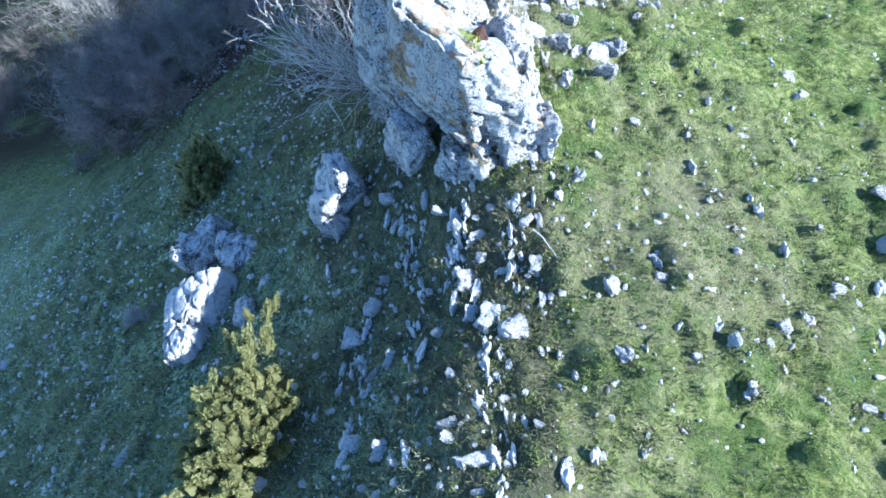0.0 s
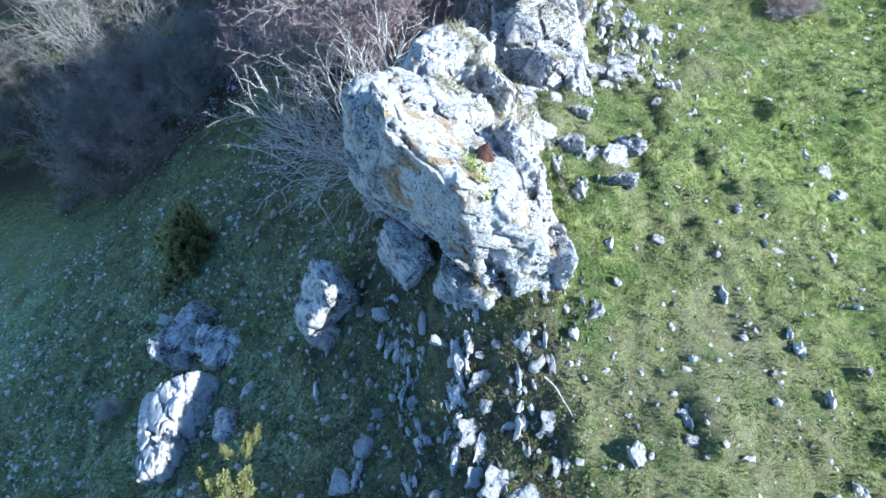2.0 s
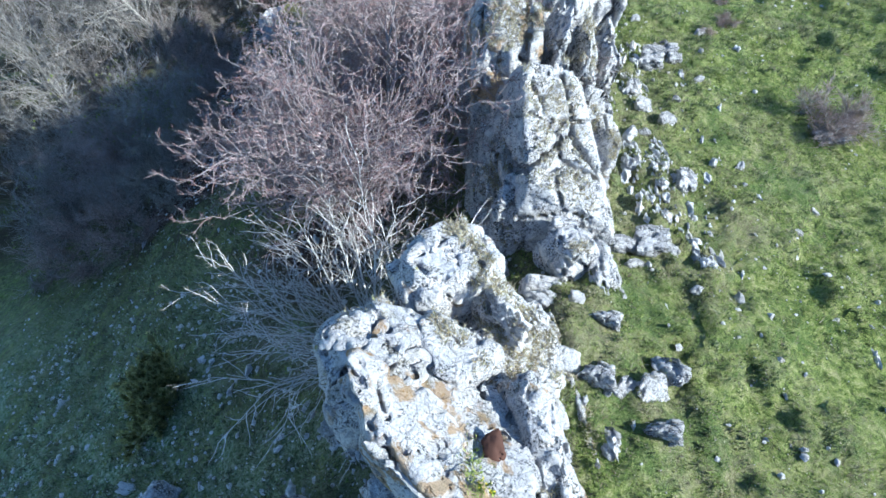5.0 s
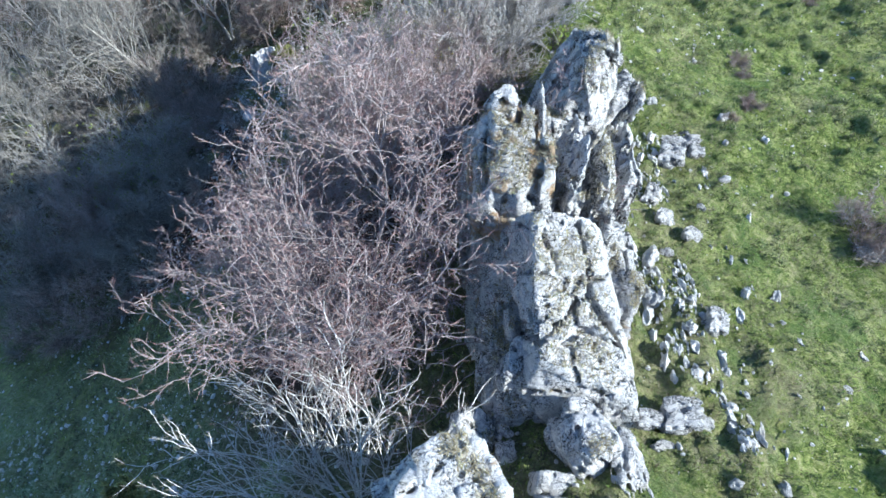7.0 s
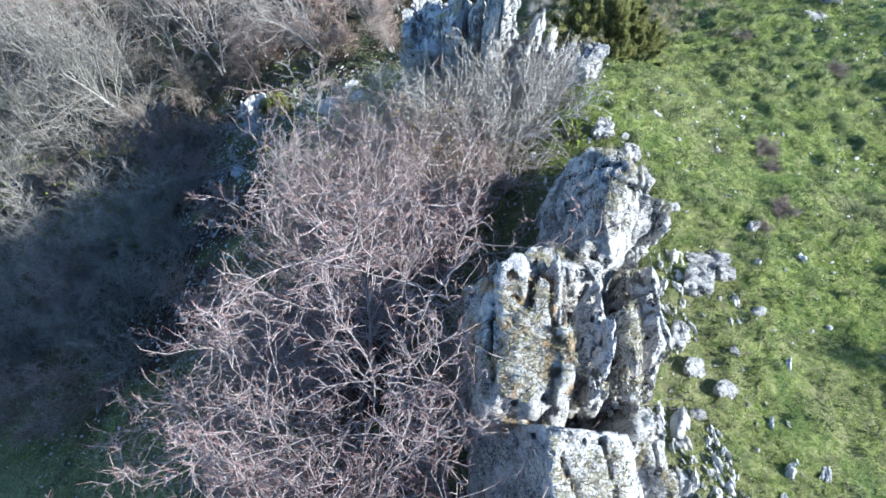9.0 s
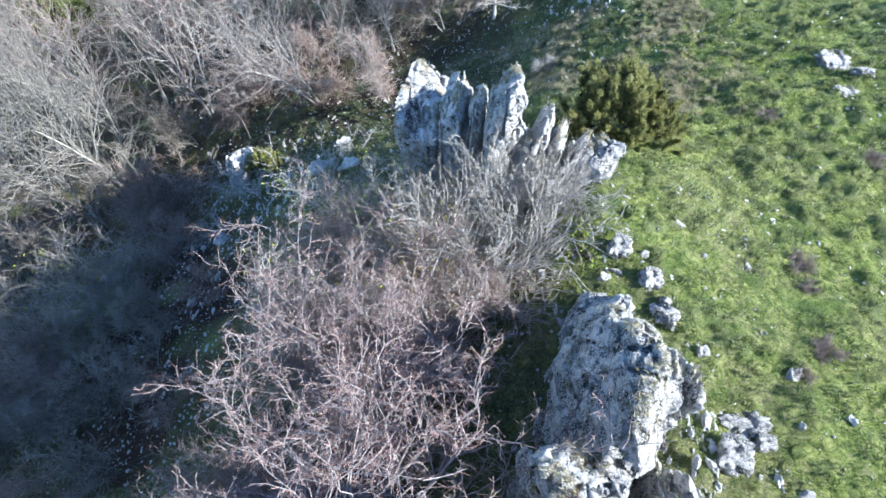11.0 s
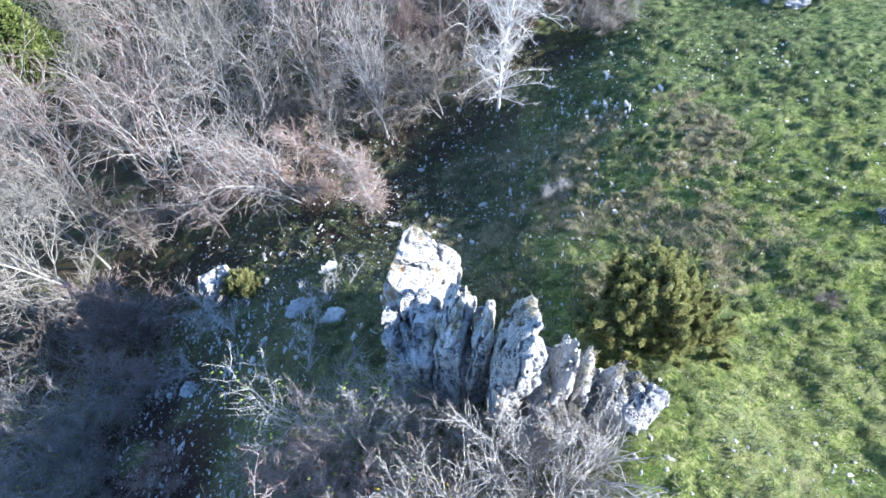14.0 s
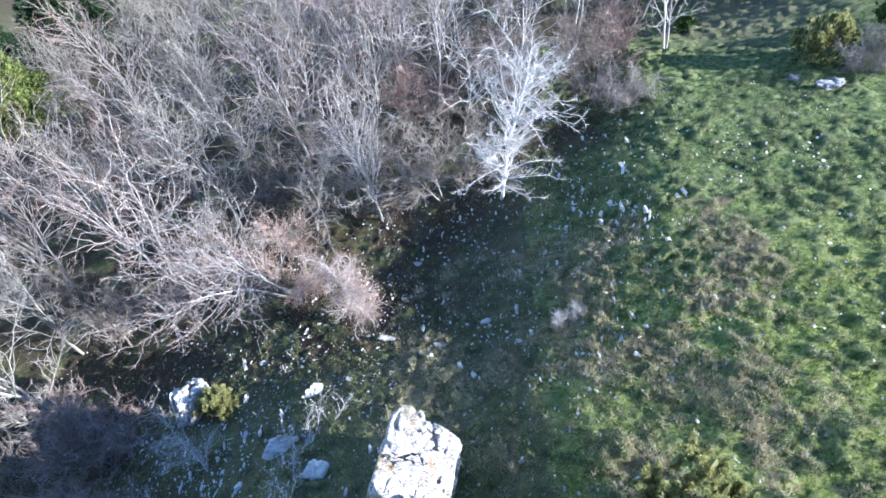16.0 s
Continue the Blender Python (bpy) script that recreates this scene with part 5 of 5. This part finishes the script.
for k, (x, y, a, tip, s) in enumerate([(-5.0, 31.9, 60, 78, 1.0), (-8.0, 32.3, 150, 82, 1.1), (-7.4, 33.6, 20, 84, 0.8), (-9.2, 31.0, 200, 80, 0.9), (-4.2, 29.6, 100, 80, 0.8), (-6.6, 36.0, 30, 84, 0.9)]):
    if k == 0:
        log = make_tree("fallen_branch", 93, 1, 2.4, SHRUB, BARK_PALE, TWIG_WHITE, "pale dead branch lying on the stony slope", "branch", girth=0.013, fan=0.1, group="fallen branches")
    stand(log if k == 0 else copy_thing(log, Matrix()), x, y, rz=a, ry=tip, scale=s)


def stick(x, y, rz, length, thick, seed, label):
    """A bare bent stick lying on the ground."""
    r = random.Random(seed)
    w = Wood(seed)
    p = Vector((-length / 2, 0, 0))
    for k in range(8):
        q = Vector((p.x + length / 8, p.y + r.gauss(0, 0.012), 0))
        w.seg.append((p, q, thick * (1 - k / 12), thick * (1 - (k + 1) / 12), 0))
        p = q
    ob = new("stick", w.tubes("stick", lambda v: True, 6, BARK_WHITE))
    rise = math.degrees(math.atan2(float(ground_z([x + 0.4 * math.cos(radians(rz))], [y + 0.4 * math.sin(radians(rz))])[0] - ground_z([x - 0.4 * math.cos(radians(rz))], [y - 0.4 * math.sin(radians(rz))])[0]), 0.8))
    ob.matrix_world = on_land(x, y, -0.05) @ pose(0, 0, 0, 0, 0, rz) @ pose(0, 0, 0, 0, -rise, 0)
    return tagged(ob, label, "branch")


stick(1.72, 5.15, -62, 0.75, 0.014, 1, "bleached bare stick lying on the turf below the crag")


# ---- junipers and pines ----
def evergreen(name, x, y, wide, deep, tall, seed, label, material, sprigs=240, leaves=34, cone=0.0, size=0.05, category="bush", spray=0.34):
    """Upright sprays of needle leaves round a few stems, uneven in outline."""
    rnd = np.random.RandomState(seed)
    a = rnd.uniform(0, 6.283, sprigs)
    u = rnd.random(sprigs) ** 0.7
    lump = 0.2 + 1.5 * grain(np.stack([np.cos(a) * 2.2, np.sin(a) * 2.2, u * 2.4], 1), seed)
    ring = (np.sqrt(1 - u ** 2) if not cone else (1.02 - u)) * lump * np.sqrt(rnd.uniform(0.25, 1, sprigs))
    base = np.stack([np.cos(a) * ring * wide / 2, np.sin(a) * ring * deep / 2, (0.12 + 0.85 * u * (0.8 + 0.4 * rnd.random(sprigs))) * tall], 1)
    way = base * ((0.5, 0.5, 0.25) if not cone else (1, 1, 0)) / max(wide, deep) + np.array([0, 0, 0.55 if not cone else 0.1]) + rnd.normal(0, 0.22, (sprigs, 3))
    way /= np.linalg.norm(way, axis=1)[:, None]
    along = rnd.random((sprigs, leaves))
    fat = (1 - along) * 0.5 + 0.12
    off = rnd.normal(0, 1, (sprigs, leaves, 3))
    off /= np.linalg.norm(off, axis=2)[:, :, None]
    L = spray * rnd.uniform(0.7, 1.3, (sprigs, 1, 1))
    P = base[:, None] + way[:, None] * along[:, :, None] * L + off * fat[:, :, None] * L * 0.44
    D = way[:, None] * 0.8 + off * 0.8
    ends = (P.reshape(-1, 3), D.reshape(-1, 3))
    ob = tagged(new(name), label, category)
    r2 = random.Random(seed)
    w = Wood(seed)
    for k in range(5 if not cone else 1):
        b = k * 1.3 + r2.random()
        top = Vector((math.cos(b) * wide * 0.25, math.sin(b) * deep * 0.25, tall * 0.75)) if not cone else Vector((0, 0, tall))
        for j in range(3):
            w.seg.append((top * (j / 3) - Vector((0, 0, 0.2)), top * ((j + 1) / 3) - Vector((0, 0, 0.2)), 0.02 * tall * (1 - j / 4), 0.02 * tall * (0.75 - j / 4), 0))
        under("trunk" if cone else "stem", w.tubes("stem", lambda v: True, 6, BARK_BROWN, 3 * k, 3 * k + 3), ob)
    P, D = ends
    D = D / np.linalg.norm(D, axis=1)[:, None]
    S = np.cross(D, rnd.normal(size=D.shape))
    S /= np.linalg.norm(S, axis=1)[:, None]
    Ls = size * rnd.uniform(0.6, 1.5, (len(P), 1))
    verts = np.stack([P - S * Ls * 0.34, P + S * Ls * 0.34, P + D * Ls * 1.5], 1).reshape(-1, 3)
    tri = np.arange(len(P) * 3).reshape(-1, 3)
    under("foliage", mesh_of("foliage", verts, tri, material, smooth=False), ob)
    if not cone:
        # Inner clumps fill the bush, in needle colour darkened as painted inner shade.
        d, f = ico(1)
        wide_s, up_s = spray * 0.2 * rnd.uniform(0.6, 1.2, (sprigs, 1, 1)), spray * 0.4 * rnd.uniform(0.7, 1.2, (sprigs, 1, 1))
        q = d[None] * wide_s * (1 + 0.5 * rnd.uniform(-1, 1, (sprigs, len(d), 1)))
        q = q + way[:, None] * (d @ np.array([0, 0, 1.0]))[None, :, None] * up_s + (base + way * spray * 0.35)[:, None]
        under("needle_clumps", mesh_of("needle_clumps", q.reshape(-1, 3), (f[None] + np.arange(sprigs)[:, None, None] * len(d)).reshape(-1, 3), JUNIPER_SHADE, smooth=False), ob)
    return stand(ob, x, y)


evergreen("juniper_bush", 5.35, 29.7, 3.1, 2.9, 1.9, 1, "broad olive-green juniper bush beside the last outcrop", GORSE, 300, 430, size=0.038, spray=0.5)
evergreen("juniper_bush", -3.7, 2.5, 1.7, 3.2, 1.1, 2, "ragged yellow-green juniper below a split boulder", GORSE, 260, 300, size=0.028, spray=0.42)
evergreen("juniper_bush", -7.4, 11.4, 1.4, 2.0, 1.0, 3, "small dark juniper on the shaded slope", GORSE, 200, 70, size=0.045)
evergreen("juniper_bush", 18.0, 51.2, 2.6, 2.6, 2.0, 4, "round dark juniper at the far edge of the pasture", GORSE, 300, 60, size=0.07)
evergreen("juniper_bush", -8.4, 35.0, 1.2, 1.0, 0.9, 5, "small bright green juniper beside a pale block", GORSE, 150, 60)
for k, (x, y, s) in enumerate([(14.6, 62.5, 1.8), (18.2, 60.6, 1.6), (21.6, 52.6, 1.3), (16.2, 64.5, 2.2), (20.6, 60.0, 1.5), (23.0, 57.4, 1.9), (22.2, 61.2, 2.4), (17.4, 66.4, 2.4), (19.6, 63.6, 2.0), (14.0, 57.4, 1.0), (24.8, 59.6, 2.2), (21.2, 51.0, 1.0)]):
    evergreen("green_bush", x, y, s, s, s * 0.8, 30 + k, "low bright green bush at the far edge of the pasture", SPROUT_DARK, 110, 40, size=0.09, spray=0.4)
evergreen("pine_tree", -38.0, 67.0, 7.5, 7.5, 9.5, 6, "yellow-green pine at the edge of the bare wood", PINE, 800, 60, cone=1.0, size=0.16, category="tree", spray=0.9)
evergreen("pine_tree", -40.5, 82.0, 9.0, 9.0, 12.0, 7, "dark green spruce behind the bare wood", SPRUCE, 800, 60, cone=1.0, size=0.18, category="tree", spray=1.0)
evergreen("pine_tree", -46.5, 77.0, 7.5, 7.5, 11.0, 8, "dark green spruce behind the bare wood", SPRUCE, 600, 60, cone=1.0, size=0.18, category="tree", spray=1.0)


# ---- grass ----
def blades(name, P, seed, lo, hi, wide, material, label, fan=0.7):
    rnd = np.random.RandomState(seed)
    n = len(P)
    L = rnd.uniform(lo, hi, (n, 1))
    D = rnd.normal(0, fan, (n, 3)) * (1, 1, 0) + (0, 0, 1)
    D /= np.linalg.norm(D, axis=1)[:, None]
    a = rnd.uniform(0, 6.283, n)
    S = np.stack([np.cos(a), np.sin(a), 0 * a], 1) * wide * rnd.uniform(0.6, 1.5, (n, 1))
    verts = np.stack([P - S, P + S, P + D * L], 1).reshape(-1, 3)
    tagged(new(name, mesh_of(name, verts, np.arange(3 * n).reshape(-1, 3), material, smooth=False)), label, "grass", kind="stuff")


def tufts(n, per, x0, x1, y0, y1, seed, keep, radius):
    rnd = np.random.RandomState(seed)
    x, y = rnd.uniform(x0, x1, n * 4), rnd.uniform(y0, y1, n * 4)
    ok = rnd.random(n * 4) < keep(x, y)
    x, y = x[ok][:n], y[ok][:n]
    x = (x[:, None] + rnd.normal(0, radius, (len(x), per))).ravel()
    y = (y[:, None] + rnd.normal(0, radius, (len(y), per))).ravel()
    return np.stack([x, y, ground_z(x, y) - 0.01], 1)


def green_at(x, y):
    return np.clip(0.25 + 1.4 * (layers(flat(x, y) * 0.9, 3, 51) - 0.35), 0.05, 1) * (1 - 0.9 * litter_shade_at(x, y))


def straw_at(x, y):
    return np.clip(dry_at(x, y) * 1.3 - 0.2, 0, 1) * (1 - 0.8 * litter_shade_at(x, y))


def tufty(x, y):
    return np.clip((layers(flat(x, y) * 3.1, 3, 9, 0.7) - 0.47) * 6, 0.04, 1) * np.clip((y - 20) / 10, 0.4, 1) * (1 - 0.9 * litter_shade_at(x, y))


blades("meadow_grass", tufts(44000, 8, 0.5, 15, -0.5, 38, 1, green_at, 0.08), 1, 0.035, 0.1, 0.007, BLADES, "short tufted green pasture grass")
blades("slope_grass", tufts(10000, 8, -17, 2.5, -0.5, 42, 2, green_at, 0.06), 2, 0.04, 0.11, 0.012, BLADES, "rough green grass of the shaded slope")
blades("dry_grass", tufts(5500, 8, -3, 15, 0, 44, 3, straw_at, 0.05), 3, 0.03, 0.1, 0.009, STRAW, "bleached dry grass tufts in the pasture")
blades("tussocks", tufts(8000, 22, -6, 17, 18, 50, 6, tufty, 0.09), 6, 0.08, 0.22, 0.009, TUSSOCK, "rounded green and straw-coloured grass tussocks", fan=0.9)
blades("heath", tufts(5000, 26, -14, 2.2, 0, 24, 7, lambda x, y: heath_shade_at(x, y) * 0.8 * (1 - litter_shade_at(x, y)), 0.08), 7, 0.05, 0.15, 0.008, HEATH, "low dark heath and moss between the stones", fan=1.0)
blades("straw_tussocks", tufts(2400, 50, -2, 11, 30.5, 41, 11, lambda x, y: np.clip((layers(flat(x, y) * 0.6, 2, 71) - 0.42) * 5, 0.05, 1) * (1 - 0.3 * litter_shade_at(x, y)), 0.075), 11, 0.08, 0.2, 0.009, TAN, "rounded bleached grass tussocks on the rear slope", fan=0.8)
blades("shade_tussocks", tufts(3600, 30, -17, -0.4, 0, 22, 12, lambda x, y: (1 - litter_shade_at(x, y)) * np.clip((layers(flat(x, y) * 0.8, 2, 73) - 0.4) * 4, 0.1, 1), 0.09), 12, 0.1, 0.22, 0.009, SAGE, "shaggy grey-green grass tussocks on the shaded slope", fan=0.9)
blades("sward", tufts(8000, 14, 0.8, 17, -0.5, 24, 13, lambda x, y: np.clip((layers(flat(x, y) * 2.0, 3, 55) - 0.45) * 6, 0.03, 1), 0.06), 13, 0.03, 0.075, 0.012, TUSSOCK, "short bleached tufts in the sunny turf", fan=0.7)
blades("fallen_leaves", tufts(9000, 4, -22, 8, 12, 48, 14, lambda x, y: litter_shade_at(x, y), 0.15), 14, 0.04, 0.09, 0.025, FALLEN, "dead brown leaves strewn under the bare trees", fan=4)
blades("dead_sticks", tufts(1500, 2, -20, 8, 12, 48, 15, lambda x, y: litter_shade_at(x, y), 0.3), 15, 0.25, 0.8, 0.007, TWIG, "dead sticks strewn under the bare trees", fan=4)
blades("slope_tussocks", tufts(3400, 26, -9, 7, 30, 47, 16, lambda x, y: np.clip((layers(flat(x, y) * 1.6, 3, 57) - 0.44) * 6, 0.05, 1) * np.clip((48 - y) / 4 - np.clip(y - wood_edge(x) + 1, 0, 1), 0, 1), 0.09), 16, 0.07, 0.18, 0.009, TUSSOCK, "dull green tussocks on the stony rear slope", fan=0.9)
spot = np.repeat(np.array(SPOTS), 70, 0)
rs = np.random.RandomState(18)
ring = rs.uniform(0.35, 0.85, len(spot)) * spot[:, 2] + np.abs(rs.normal(0, 0.05, len(spot)))
turn = rs.uniform(0, 6.283, len(spot))
sx, sy = spot[:, 0] + ring * np.cos(turn), spot[:, 1] + ring * np.sin(turn)
blades("stone_fringe", np.stack([sx, sy, ground_z(sx, sy) - 0.01], 1), 18, 0.06, 0.17, 0.009, FRINGE, "long grass fringing the stones", fan=0.8)
cap = np.concatenate(CAPS)
rc = np.random.RandomState(4)
cap = cap[rc.randint(0, len(cap), 52000)] + rc.normal(0, 0.03, (52000, 3)) * (1, 1, 0.2)
blades("crag_grass", cap, 4, 0.05, 0.13, 0.009, TAN, "dry bleached grass rooted on the rock tops", fan=0.9)


# ---- flowers and red earth on the crag ----
skin = np.concatenate(SKIN)


def top_of(x, y, r=0.09):
    near = skin[(np.abs(skin[:, 0] - x) < r) & (np.abs(skin[:, 1] - y) < r)]
    return float(near[:, 2].max()) if len(near) else float(ground_z([x], [y])[0])


def flower_clump(x, y, n, spread, seed):
    rnd = np.random.RandomState(seed)
    ob = tagged(new("wallflower"), "clump of yellow flowers rooted in the crag", "flower")
    ob.location = (x, y, top_of(x, y))
    P = rnd.normal(0, spread, (n, 3)) * (1, 1, 0.3) + (0, 0, 0.12)
    ends = [(p, (0, 0, 1)) for p in P]
    under("leaves", leaf_mesh([(p * (1, 1, 0.3), (rnd.normal(), rnd.normal(), 1.0)) for p in P], 0.05, SPROUT, seed, 8), ob, kind="stuff")
    under("petals", leaf_mesh(ends, 0.028, PETAL, seed + 1, 3), ob, kind="stuff")


rg = np.random.RandomState(21)
gx2, gy2 = rg.normal(0.4, 0.07, 260), rg.normal(8.1, 0.22, 260)
blades("moss_grass", np.array([(x, y, top_of(x, y)) for x, y in zip(gx2, gy2)]), 21, 0.04, 0.1, 0.009, BLADES, "short green grass in the hollow of the crag", fan=0.8)
flower_clump(0.5, 7.95, 9, 0.06, 1)
flower_clump(0.57, 7.75, 6, 0.05, 2)
flower_clump(0.62, 7.45, 7, 0.04, 3)


earth = new("earth_patch", rock_mesh("earth_patch", (0.3, 0.44, 0.14), 98, 16, cuts=2, material=SOIL_RED))
earth.location = (0.64, 8.45, top_of(0.64, 8.45, 0.12) - 0.03)
tagged(earth, "hollow of bare red earth on top of the crag", "earth")
